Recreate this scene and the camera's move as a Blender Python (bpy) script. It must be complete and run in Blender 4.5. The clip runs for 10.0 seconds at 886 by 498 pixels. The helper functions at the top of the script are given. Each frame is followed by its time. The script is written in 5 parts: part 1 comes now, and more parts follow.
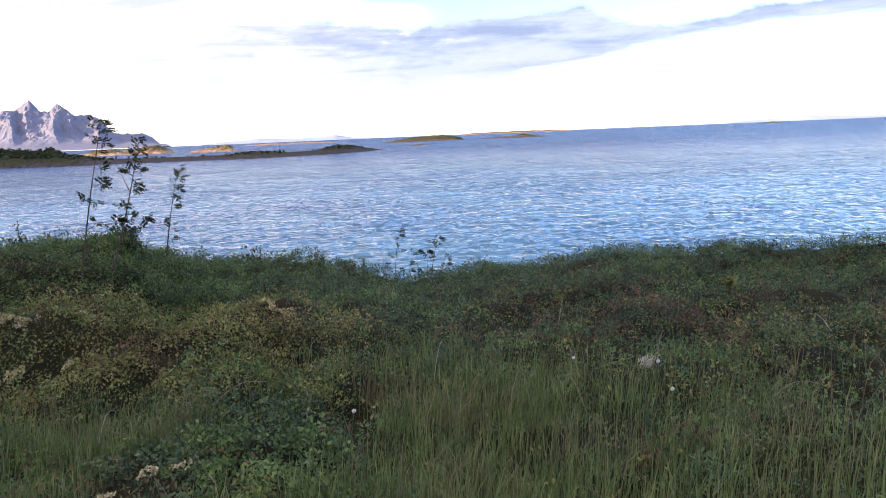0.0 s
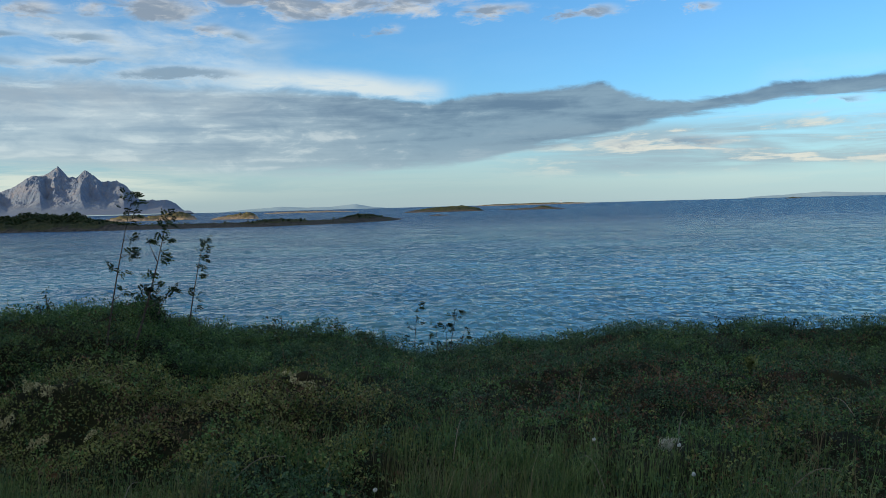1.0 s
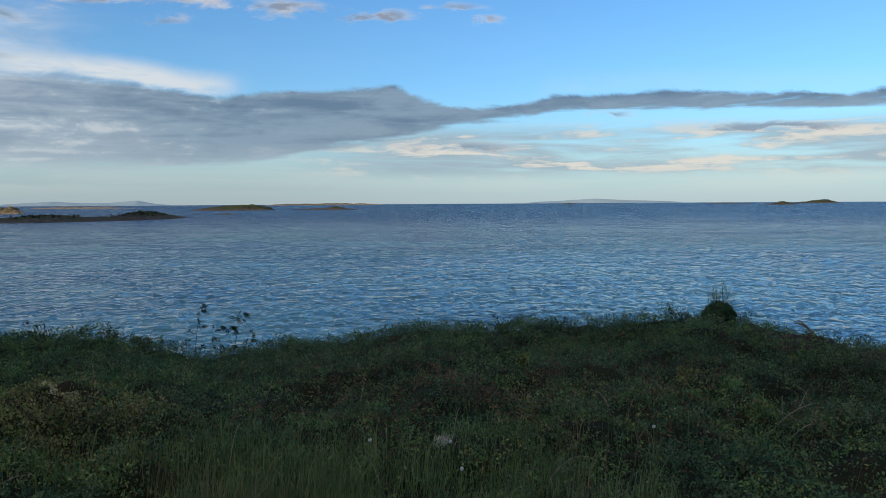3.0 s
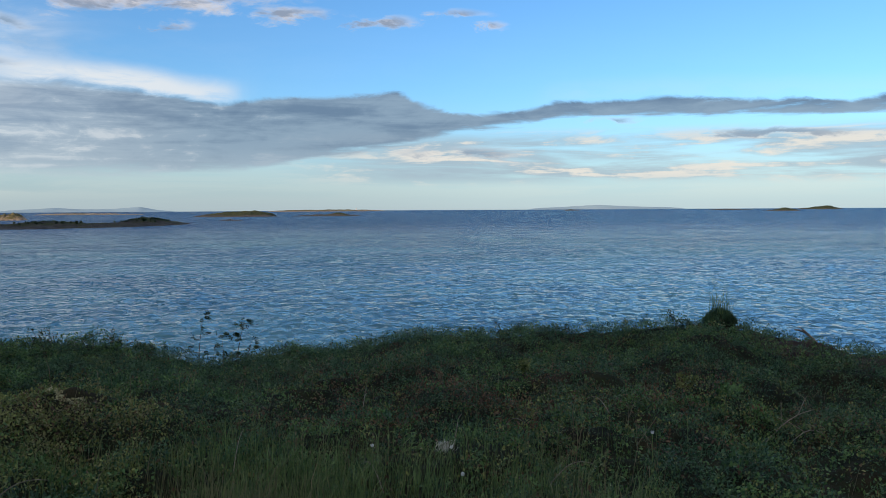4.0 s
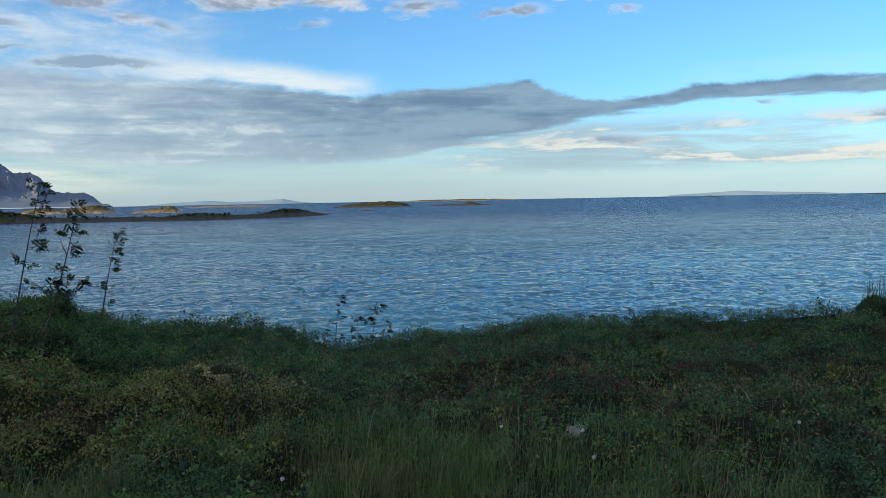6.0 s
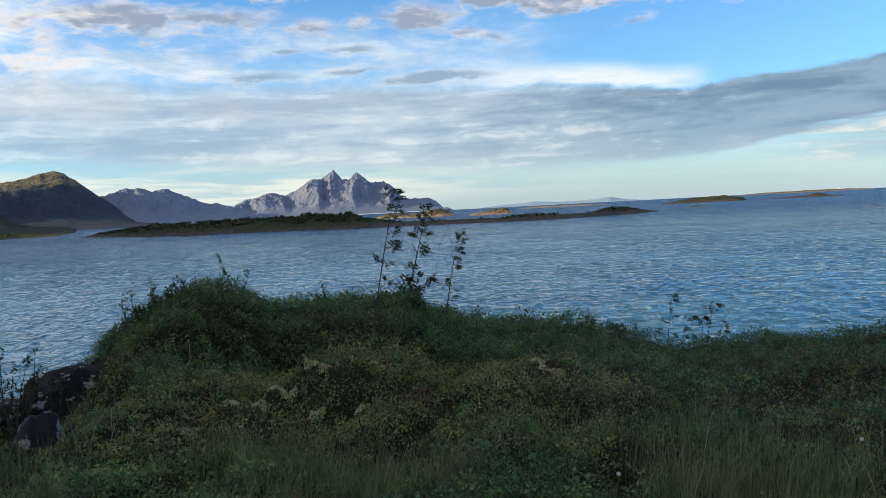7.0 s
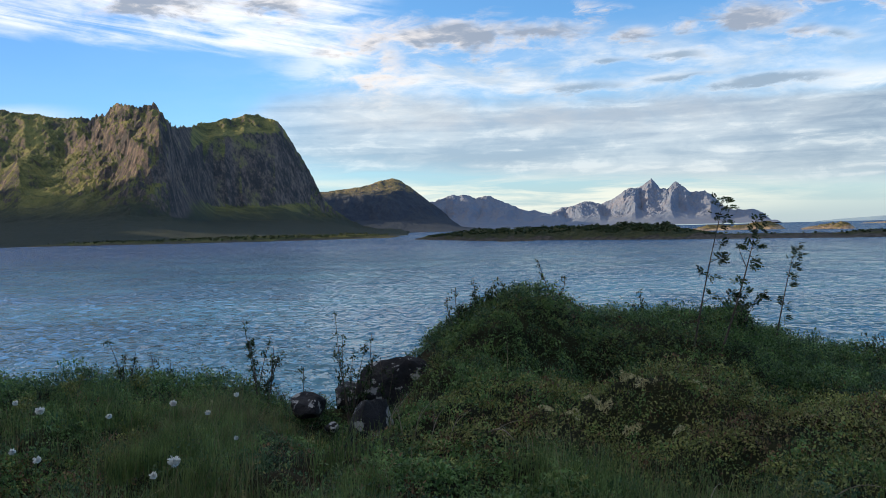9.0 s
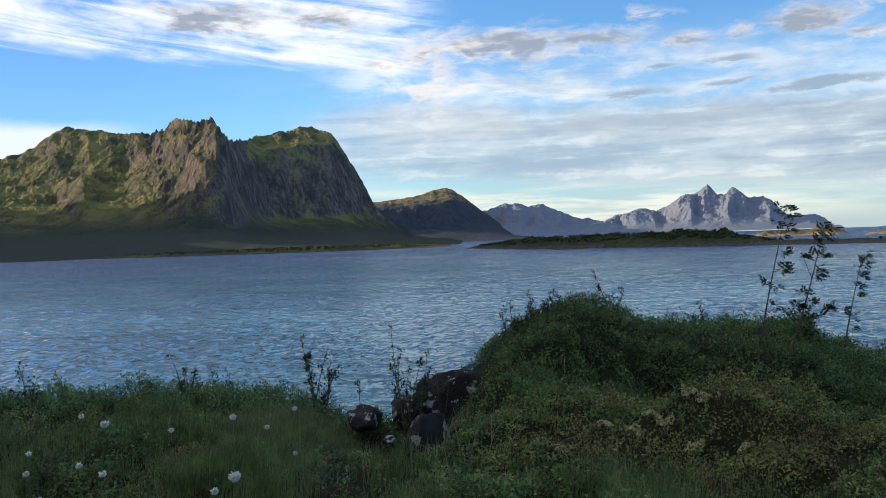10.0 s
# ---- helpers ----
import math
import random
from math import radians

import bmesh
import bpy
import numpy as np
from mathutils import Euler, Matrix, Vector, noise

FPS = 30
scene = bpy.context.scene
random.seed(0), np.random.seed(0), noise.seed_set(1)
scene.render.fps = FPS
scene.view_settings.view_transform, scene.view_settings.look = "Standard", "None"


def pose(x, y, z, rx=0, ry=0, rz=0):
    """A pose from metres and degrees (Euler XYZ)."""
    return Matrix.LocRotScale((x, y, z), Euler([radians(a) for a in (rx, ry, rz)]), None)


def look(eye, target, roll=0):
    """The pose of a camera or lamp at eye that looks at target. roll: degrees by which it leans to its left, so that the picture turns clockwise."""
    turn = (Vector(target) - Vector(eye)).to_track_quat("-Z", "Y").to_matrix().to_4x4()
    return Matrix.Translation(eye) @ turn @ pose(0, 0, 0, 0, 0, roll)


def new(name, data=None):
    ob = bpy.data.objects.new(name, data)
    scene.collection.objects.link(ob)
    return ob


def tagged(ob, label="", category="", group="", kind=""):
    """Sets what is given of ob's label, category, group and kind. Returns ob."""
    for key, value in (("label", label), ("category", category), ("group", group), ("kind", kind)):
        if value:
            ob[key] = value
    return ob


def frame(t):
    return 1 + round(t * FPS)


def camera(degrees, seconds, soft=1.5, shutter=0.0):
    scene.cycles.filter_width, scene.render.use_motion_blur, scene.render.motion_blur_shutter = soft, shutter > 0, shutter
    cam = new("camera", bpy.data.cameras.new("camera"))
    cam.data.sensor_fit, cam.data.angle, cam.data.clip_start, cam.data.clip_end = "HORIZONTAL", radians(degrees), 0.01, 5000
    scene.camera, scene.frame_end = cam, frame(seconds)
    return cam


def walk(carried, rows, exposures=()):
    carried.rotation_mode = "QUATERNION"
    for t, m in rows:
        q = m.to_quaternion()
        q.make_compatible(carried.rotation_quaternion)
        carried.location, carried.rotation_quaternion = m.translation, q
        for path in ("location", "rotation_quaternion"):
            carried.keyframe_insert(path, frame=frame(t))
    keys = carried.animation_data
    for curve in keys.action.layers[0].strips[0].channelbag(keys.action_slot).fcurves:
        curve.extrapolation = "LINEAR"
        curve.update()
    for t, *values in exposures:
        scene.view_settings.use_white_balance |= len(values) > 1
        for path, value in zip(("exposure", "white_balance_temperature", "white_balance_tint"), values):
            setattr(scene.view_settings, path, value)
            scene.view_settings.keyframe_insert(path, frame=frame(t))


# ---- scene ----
# ---- camera ----
cam = camera(56.6, 10.0, soft=0.85)
PATH = [
    (0.0, pose(-0.047, 0.081, 1.440, 82.04, 2.37, -0.00)),
    (0.5, pose(-0.047, 0.036, 1.467, 85.18, 4.09, 0.97)),
    (1.0, pose(-0.066, 0.009, 1.492, 86.95, 1.55, 1.36)),
    (1.5, pose(-0.070, 0.007, 1.494, 87.16, 0.38, 0.80)),
    (2.0, pose(-0.040, 0.008, 1.475, 86.76, 0.67, -4.24)),
    (2.5, pose(0.000, 0.000, 1.500, 86.51, 0.40, -11.12)),
    (2.7, pose(0.000, 0.000, 1.500, 86.70, 0.35, -12.90)),
    (3.8, pose(-0.011, -0.072, 1.516, 86.95, 0.32, -13.00)),
    (4.0, pose(-0.011, -0.072, 1.516, 87.20, 0.32, -12.81)),
    (4.5, pose(-0.009, -0.054, 1.524, 87.30, 0.32, -12.61)),
    (5.0, pose(-0.015, -0.027, 1.496, 85.73, -0.03, -13.23)),
    (5.2, pose(-0.015, -0.027, 1.496, 84.98, -0.05, -13.80)),
    (6.3, pose(0.014, -0.044, 1.467, 87.10, 1.60, 3.00)),
    (6.5, pose(0.014, -0.044, 1.467, 87.22, 1.94, 7.52)),
    (7.0, pose(-0.008, -0.067, 1.466, 87.22, 2.98, 18.86)),
    (7.5, pose(-0.056, -0.027, 1.471, 88.23, 3.70, 30.16)),
    (8.0, pose(-0.062, 0.043, 1.461, 88.94, 4.09, 37.13)),
    (8.5, pose(-0.098, 0.046, 1.450, 88.80, 2.37, 40.04)),
    (9.0, pose(-0.114, 0.032, 1.455, 88.66, 1.46, 40.56)),
    (9.5, pose(-0.117, 0.027, 1.457, 88.68, 1.52, 40.94)),
    (10.0, pose(-0.148, 0.042, 1.483, 89.40, 2.03, 44.22)),
]
EXPOSE = [(0.0, 1.45, 7300, 34), (0.2, 1.3, 7200, 32), (0.4, 0.88, 7000, 28), (0.6, 0.52, 6900, 22), (0.8, 0.3, 6600, 10), (1.0, 0.04, 6350, 2), (1.3, -0.22, 6250, -2),
          (2.5, -0.12, 6450, 7), (4.0, 0.11, 6500, 10), (5.0, 0.18, 6500, 9), (6.5, 0.25, 6300, 4), (7.0, 0.35, 6500, 8), (8.0, 0.42, 6650, 9), (10.0, 0.42, 6700, 9)]
walk(cam, PATH, EXPOSE)

EYE = 1.5          # eye over the turf at the viewer's feet
SEA = -6.5         # level of the sea
SUN_AZ, SUN_EL = -119.0, 14.0


def polar(az, r, z=0.0):
    a = radians(az)
    return Vector((math.sin(a) * r, math.cos(a) * r, z))


# ---- sun and sky ----
sun_data = bpy.data.lights.new("sun", "SUN")
sun_data.energy, sun_data.angle, sun_data.color = 5.0, radians(0.5), (1.0, 0.78, 0.52)
sun = new("sun", sun_data)
sun.matrix_world = look(polar(SUN_AZ, 100, 100 * math.tan(radians(SUN_EL))), (0, 0, 0))

world = bpy.data.worlds.new("evening_sky")
scene.world = world
world.use_nodes = True
WT = world.node_tree
WT.nodes.clear()


class Net:
    """Small builder for node trees: values, sockets and numbers mix freely."""

    def __init__(self, tree):
        self.tree = tree

    def put(self, kind, **settings):
        n = self.tree.nodes.new(kind)
        if "operation" in settings:
            n.operation = settings["operation"]
        if "interpolation_type" in settings:
            n.interpolation_type = settings["interpolation_type"]
        if "data_type" in settings:
            n.data_type = settings["data_type"]
        if "sky_type" in settings:
            n.sky_type = settings["sky_type"]
        return n

    def plug(self, value, socket):
        if isinstance(value, bpy.types.NodeSocket):
            self.tree.links.new(value, socket)
        elif value is not None:
            socket.default_value = value

    def m(self, op, a, b=None, c=None):
        n = self.put("ShaderNodeMath", operation=op)
        for i, v in enumerate((a, b, c)):
            if v is not None:
                self.plug(v, n.inputs[i])
        return n.outputs[0]

    def step(self, x, lo, hi):
        n = self.put("ShaderNodeMapRange", interpolation_type="SMOOTHSTEP")
        self.plug(x, n.inputs[0])
        self.plug(lo, n.inputs[1])
        self.plug(hi, n.inputs[2])
        return n.outputs[0]

    def mix(self, f, a, b):
        n = self.put("ShaderNodeMix", data_type="RGBA")
        self.plug(f, n.inputs[0])
        self.plug((*a, 1) if isinstance(a, tuple) else a, n.inputs[6])
        self.plug((*b, 1) if isinstance(b, tuple) else b, n.inputs[7])
        return n.outputs[2]

    def xyz(self, x, y, z=0.0):
        n = self.put("ShaderNodeCombineXYZ")
        for i, v in enumerate((x, y, z)):
            self.plug(v, n.inputs[i])
        return n.outputs[0]

    def noise(self, vec, scale=1.0, detail=4.0, rough=0.55, distort=0.0):
        n = self.put("ShaderNodeTexNoise")
        self.plug(vec, n.inputs["Vector"])
        self.plug(scale, n.inputs["Scale"])
        n.inputs["Detail"].default_value = detail
        n.inputs["Roughness"].default_value = rough
        n.inputs["Distortion"].default_value = distort
        return n.outputs[0]

    def curve(self, x, lo, hi, points, vmax):
        """A smooth curve of x, through (x, value) points."""
        n = self.put("ShaderNodeFloatCurve")
        self.plug(self.m("DIVIDE", self.m("SUBTRACT", x, lo), hi - lo), n.inputs["Value"])
        c = n.mapping.curves[0]
        pts = [((px - lo) / (hi - lo), v / vmax) for px, v in points]
        while len(c.points) < len(pts):
            c.points.new(0.5, 0.5)
        for p, q in zip(c.points, pts):
            p.location = q
            p.handle_type = "AUTO_CLAMPED"
        n.mapping.update()
        return self.m("MULTIPLY", n.outputs[0], vmax)


# single clouds: (bearing, elevation, half width, half height, weight)
HEAPS = [(-39.5, 13.0, 7.5, 1.25, 1.0), (-34.0, 13.1, 3.6, 0.7, 0.9), (-44.6, 11.6, 2.0, 1.9, 0.75), (-60.0, 15.3, 5.0, 0.9, 0.8), (-51.5, 15.2, 3.4, 0.8, 0.7), (-29.2, 14.3, 1.6, 0.5, 0.6),
         (-20.2, 12.9, 3.4, 1.25, 1.0), (-16.8, 11.7, 1.9, 0.5, 0.8), (-12.5, 14.0, 4.0, 1.3, 1.0), (-4.5, 13.7, 6.5, 1.0, 1.0), (2.6, 13.0, 3.2, 0.45, 0.8), (9.4, 12.7, 1.7, 0.4, 0.75), (14.2, 13.0, 1.8, 0.4, 0.7), (16.2, 12.4, 0.9, 0.3, 0.6), (-5.1, 12.0, 1.2, 0.4, 0.6), (-27.2, 12.7, 1.5, 0.45, 0.6)]
LENSES = [(-18.2, 9.0, 4.6, 0.48, 1.0), (-24.5, 11.1, 2.6, 0.45, 0.8), (-29.4, 10.9, 2.4, 0.42, 0.8), (-31.0, 9.4, 4.5, 0.5, 0.7), (-24.0, 9.7, 3.2, 0.35, 0.6), (34.5, 4.75, 6.0, 0.38, 0.9), (24.5, 5.9, 2.0, 0.28, 0.6), (14.5, 3.9, 4.5, 0.55, 0.6), (-14.8, 11.4, 1.5, 0.45, 0.7)]


def build_sky():
    w = Net(WT)
    tc = w.put("ShaderNodeTexCoord")
    sep = w.put("ShaderNodeSeparateXYZ")
    WT.links.new(tc.outputs["Generated"], sep.inputs[0])
    deg = 180 / math.pi
    az = w.m("MULTIPLY", w.m("ARCTAN2", sep.outputs[0], sep.outputs[1]), deg)
    el = w.m("MULTIPLY", w.m("ARCSINE", sep.outputs[2]), deg)
    sky = w.put("ShaderNodeTexSky", sky_type="NISHITA")
    sky.sun_disc = False
    sky.sun_elevation, sky.sun_rotation = radians(SUN_EL), radians(SUN_AZ)
    sky.altitude, sky.air_density, sky.dust_density, sky.ozone_density = 0, 1.0, 0.3, 4.0
    scaled = w.put("ShaderNodeVectorMath", operation="MULTIPLY")
    WT.links.new(sky.outputs[0], scaled.inputs[0])
    scaled.inputs[1].default_value = (0.125, 0.164, 0.190)

    def both(a, b):
        return w.m("MULTIPLY", a, b)

    def plus(a, b):
        return w.m("ADD", a, b)

    def inv(a):
        return w.m("SUBTRACT", 1.0, a)

    def centred(a, k):
        return both(w.m("SUBTRACT", a, 0.5), k)

    def field(sa, se, seed, detail=7.0, rough=0.6, distort=0.7):
        return w.noise(w.xyz(both(az, sa), both(el, se), seed), 1.0, detail, rough, distort)

    fine = field(0.20, 0.55, 3.7, 8.0, 0.62, 0.3)
    thin = field(0.11, 1.15, 14.2, 7.0, 0.58, 0.4)
    soft = field(0.05, 0.22, 9.1, 4.0, 0.5, 0.4)
    rag = field(0.34, 0.95, 41.0, 8.0, 0.62, 0.5)
    tone = plus(both(thin, 0.45), both(field(0.22, 0.7, 27.0), 0.55))
    wob = plus(centred(fine, 1.5), centred(soft, 1.2))

    # the sunward side of the clear sky is a little deeper blue behind the cirrus
    deeper = w.put("ShaderNodeVectorMath", operation="MULTIPLY")
    WT.links.new(scaled.outputs[0], deeper.inputs[0])
    west = inv(w.step(az, -76.0, -46.0))
    low_west = both(west, inv(w.step(el, 14.0, 40.0)))
    WT.links.new(w.xyz(w.m("SUBTRACT", 1.0, both(low_west, 0.36)), w.m("SUBTRACT", 1.0, both(low_west, 0.34)), w.m("SUBTRACT", 1.0, both(low_west, 0.20))), deeper.inputs[1])
    col = deeper.outputs[0]

    # pale haze towards the horizon, hazier over the open sea
    front = inv(w.step(w.m("ABSOLUTE", plus(az, 15.0)), 72.0, 115.0))
    col = w.mix(both(inv(w.step(el, -1.0, 8.0)), plus(both(front, 0.62), 0.18)), col, w.mix(w.step(az, -2.0, 24.0), (0.40, 0.48, 0.545), (0.47, 0.575, 0.64)))
    # low white cloud behind the mountain's shoulder
    shoulder = both(inv(w.step(az, -70.0, -62.0)), both(w.step(plus(el, both(wob, 0.4)), 4.0, 5.4), inv(w.step(plus(el, both(wob, 0.5)), 7.4, 8.6))))
    col = w.mix(both(shoulder, 0.75), col, (0.80, 0.82, 0.82))

    # bright broken veil above the bank
    where = w.curve(az, -80, 60, [(-80, 0.0), (-55, 0.05), (-50, 0.25), (-45, 0.80), (-36, 0.95), (-26, 0.85), (-18, 0.70), (-12, 0.35), (-7, 0.05), (60, 0.0)], 1.0)
    high = both(w.step(el, 5.0, 7.5), inv(w.step(plus(el, both(wob, 1.6)), 10.6, 14.4)))
    torn = w.step(plus(both(fine, 0.65), both(soft, 0.35)), 0.36, 0.60)
    col = w.mix(both(both(where, high), plus(both(torn, 0.75), 0.15)), col, w.mix(w.step(tone, 0.40, 0.62), (0.78, 0.80, 0.82), (0.50, 0.57, 0.65)))

    # combed white streaks, high on the mountain side
    fan = plus(el, both(az, 0.13))
    comb = w.noise(w.xyz(both(az, 0.085), both(fan, 0.95), 33.0), 1.0, 6.0, 0.58, 0.8)
    comb2 = w.noise(w.xyz(both(az, 0.22), both(fan, 0.5), 51.0), 1.0, 5.0, 0.6, 0.4)
    lift = w.curve(az, -90, -30, [(-90, 13.4), (-70, 12.9), (-60, 12.3), (-52, 12.0), (-46, 11.2), (-30, 12.5)], 20.0)
    side = both(inv(w.step(az, -48.0, -42.5)), both(w.step(plus(el, centred(comb, 2.6)), w.m("SUBTRACT", lift, 0.5), plus(lift, 1.0)), inv(w.step(el, 17.0, 24.0))))
    col = w.mix(both(both(side, w.step(plus(both(comb, 0.6), both(comb2, 0.4)), 0.35, 0.60)), 0.9), col, (0.82, 0.85, 0.89))
    wisp = both(both(w.step(az, -54.0, -48.5), inv(w.step(az, -45.5, -43.0))), both(w.step(el, 9.4, 10.8), inv(w.step(el, 11.4, 12.6))))
    col = w.mix(both(wisp, both(w.step(fine, 0.35, 0.62), 0.6)), col, (0.74, 0.80, 0.86))

    # unseen broken sunlit cloud, added overhead and behind the viewer to light the foreground
    lump = w.noise(tc.outputs["Generated"], 2.6, 6.0, 0.6, 0.3)
    far_side = w.step(el, 24.0, 46.0)
    sunward = w.step(both(plus(sep.outputs[0], sep.outputs[1]), -0.707), -0.35, 0.75)
    over = w.mix(w.step(lump, 0.45, 0.66), w.mix(sunward, (0.50, 0.56, 0.63), (1.25, 1.12, 0.95)), w.mix(sunward, (0.30, 0.36, 0.44), (0.76, 0.70, 0.64)))
    col = w.mix(both(far_side, w.step(lump, 0.36, 0.56)), col, over)

    # low creamy glow over the horizon
    glow = both(w.step(el, 0.2, 1.6), inv(w.step(el, 2.4, 4.4)))
    where = w.curve(az, -80, 60, [(-80, 0.6), (-50, 0.85), (-26, 0.75), (-18, 0.40), (-12, 0.15), (8, 0.10), (20, 0.2), (60, 0.3)], 1.0)
    col = w.mix(both(glow, both(where, w.step(thin, 0.34, 0.58))), col, (0.76, 0.77, 0.68))

    # thin flat cloud low over the open sea, grey below and cream on top
    flat = both(both(w.step(el, 1.4, 2.4), inv(w.step(el, 4.3, 5.6))), w.step(az, 0.0, 12.0))
    col = w.mix(both(flat, both(w.step(plus(both(soft, 0.45), both(thin, 0.55)), 0.36, 0.52), 0.85)), col, (0.35, 0.45, 0.53))
    col = w.mix(both(flat, both(w.step(plus(both(thin, 0.7), both(rag, 0.3)), 0.49, 0.58), 0.85)), col, (0.80, 0.76, 0.68))

    # long grey bank: a sheet over the islands, darker over the sea, thinning to an arm
    top = w.curve(az, -80, 60, [(-80, 6.0), (-58, 6.6), (-54, 8.1), (-50, 9.2), (-45, 9.3), (-36, 8.5), (-24, 8.4), (-14, 8.1), (-7, 7.7), (-2, 7.15), (2, 7.6), (5.5, 7.65), (7.6, 7.8), (9.3, 7.82), (10.8, 7.3), (12.5, 6.8), (15, 6.5), (18, 6.6), (21.5, 7.2), (28, 7.2), (39, 6.7), (60, 6.5)], 12.0)
    bot = w.curve(az, -80, 60, [(-80, 5.2), (-56, 5.0), (-47, 4.5), (-36, 3.6), (-24, 3.0), (-12, 2.6), (-4, 2.7), (4, 3.7), (9.5, 4.4), (13.7, 5.25), (19.5, 6.0), (22.5, 6.35), (28, 6.35), (39, 6.0), (60, 5.8)], 12.0)
    sharp = plus(el, plus(centred(rag, 1.1), centred(fine, 0.5)))
    under = plus(el, plus(centred(thin, 2.0), centred(rag, 0.8)))
    soft_edge = w.curve(az, -80, 60, [(-80, 1.2), (-40, 1.0), (-12, 0.7), (-4, 0.30), (60, 0.22)], 2.0)
    inside = both(w.step(under, w.m("SUBTRACT", bot, soft_edge), plus(bot, soft_edge)), inv(w.step(sharp, w.m("SUBTRACT", top, both(soft_edge, 0.8)), plus(top, both(soft_edge, 0.8)))))
    thick = w.curve(az, -80, 60, [(-80, 0.0), (-58, 0.1), (-54, 0.45), (-48, 0.72), (-36, 0.78), (-24, 0.82), (-12, 0.90), (-6, 0.95), (60, 0.95)], 1.0)
    deep = plus(both(soft, 0.35), plus(both(thin, 0.40), both(rag, 0.25)))
    dark_sea = w.mix(w.step(deep, 0.40, 0.58), (0.135, 0.205, 0.305), (0.25, 0.345, 0.445))
    pale_sheet = w.mix(w.step(deep, 0.41, 0.58), (0.30, 0.37, 0.465), (0.50, 0.56, 0.62))
    bank = w.mix(w.step(az, -24.0, 0.0), pale_sheet, dark_sea)
    bank = w.mix(both(both(w.step(plus(both(thin, 0.5), both(rag, 0.5)), 0.53, 0.64), inv(w.step(az, -10.0, 8.0))), 0.5), bank, (0.74, 0.76, 0.77))
    low = both(inv(w.step(plus(el, centred(thin, 1.8)), 2.0, 4.6)), inv(w.step(az, 4.0, 14.0)))
    bank = w.mix(both(low, 0.65), bank, (0.42, 0.52, 0.59))
    col = w.mix(both(inside, thick), col, bank)

    # bright crest behind the bank
    crest = both(w.step(sharp, plus(top, -0.1), plus(top, 0.35)), inv(w.step(plus(el, both(wob, 0.5)), plus(top, 0.6), plus(top, 1.9))))
    where = w.curve(az, -80, 60, [(-80, 0.0), (-22, 0.05), (-15, 0.6), (-11, 0.95), (-4, 0.90), (-1, 0.25), (1, 0.0), (18, 0.0), (22, 0.12), (60, 0.05)], 1.0)
    col = w.mix(both(both(crest, where), plus(0.35, both(w.step(tone, 0.36, 0.56), 0.65))), col, (0.72, 0.76, 0.79))

    # single clouds, ragged, with sunlit edges
    def clouds(spots, raggedness):
        a = plus(az, plus(centred(rag, 5.0), centred(soft, 2.0)))
        e = plus(el, plus(centred(fine, 1.8), centred(rag, 0.7)))
        total = None
        for ca, ce, ha, he, weight in spots:
            dx, dy = both(w.m("SUBTRACT", a, ca), 1 / ha), both(w.m("SUBTRACT", e, ce), 1 / he)
            one = both(w.m("SUBTRACT", 1.25, w.m("SQRT", plus(both(dx, dx), both(dy, dy)))), weight)
            total = one if total is None else w.m("MAXIMUM", total, one)
        return plus(total, plus(centred(rag, raggedness), centred(fine, raggedness * 0.8)))

    lens = clouds(LENSES, 1.5)
    col = w.mix(both(w.step(lens, 0.0, 0.95), 0.85), col, w.mix(w.step(lens, 0.15, 0.75), (0.66, 0.67, 0.69), (0.25, 0.33, 0.43)))
    heap = clouds(HEAPS, 2.6)
    billow = plus(centred(field(0.42, 1.25, 63.0, 6.0, 0.55, 0.6), 2.4), centred(tone, 2.2))
    sunny = both(inv(w.step(az, -46.0, -38.0)), w.step(az, -49.0, -46.5))
    shade = w.mix(w.step(w.m("SUBTRACT", plus(heap, billow), both(sunny, 0.7)), -0.15, 1.05), (0.74, 0.70, 0.69), (0.27, 0.315, 0.40))
    col = w.mix(both(w.step(heap, -0.10, 0.95), 0.92), col, shade)
    bg = w.put("ShaderNodeBackground")
    WT.links.new(col, bg.inputs[0])
    bg.inputs[1].default_value = 1.0
    out = w.put("ShaderNodeOutputWorld")
    WT.links.new(bg.outputs[0], out.inputs[0])


build_sky()


# ---- materials ----
def material(name, paint, rough=0.9, bump=0.0, bump_scale=20.0, spec=0.3, trans=0.0):
    """paint(net, position) gives the colour."""
    mat = bpy.data.materials.new(name)
    mat.use_nodes = True
    t = mat.node_tree
    n = Net(t)
    b = t.nodes["Principled BSDF"]
    geo = n.put("ShaderNodeNewGeometry")
    n.plug(paint(n, geo.outputs["Position"], geo), b.inputs["Base Color"])
    b.inputs["Roughness"].default_value = rough
    b.inputs["Specular IOR Level"].default_value = spec
    if bump:
        bp = n.put("ShaderNodeBump")
        bp.inputs["Strength"].default_value = bump
        bp.inputs["Distance"].default_value = 1.0 / bump_scale
        n.plug(n.noise(geo.outputs["Position"], bump_scale, 6.0, 0.65), bp.inputs["Height"])
        t.links.new(bp.outputs[0], b.inputs["Normal"])
    if trans:
        tr = n.put("ShaderNodeBsdfTranslucent")
        n.plug(paint(n, geo.outputs["Position"], geo), tr.inputs[0])
        mx = n.put("ShaderNodeMixShader")
        mx.inputs[0].default_value = trans
        t.links.new(b.outputs[0], mx.inputs[1])
        t.links.new(tr.outputs[0], mx.inputs[2])
        t.links.new(mx.outputs[0], t.nodes["Material Output"].inputs[0])
    return mat


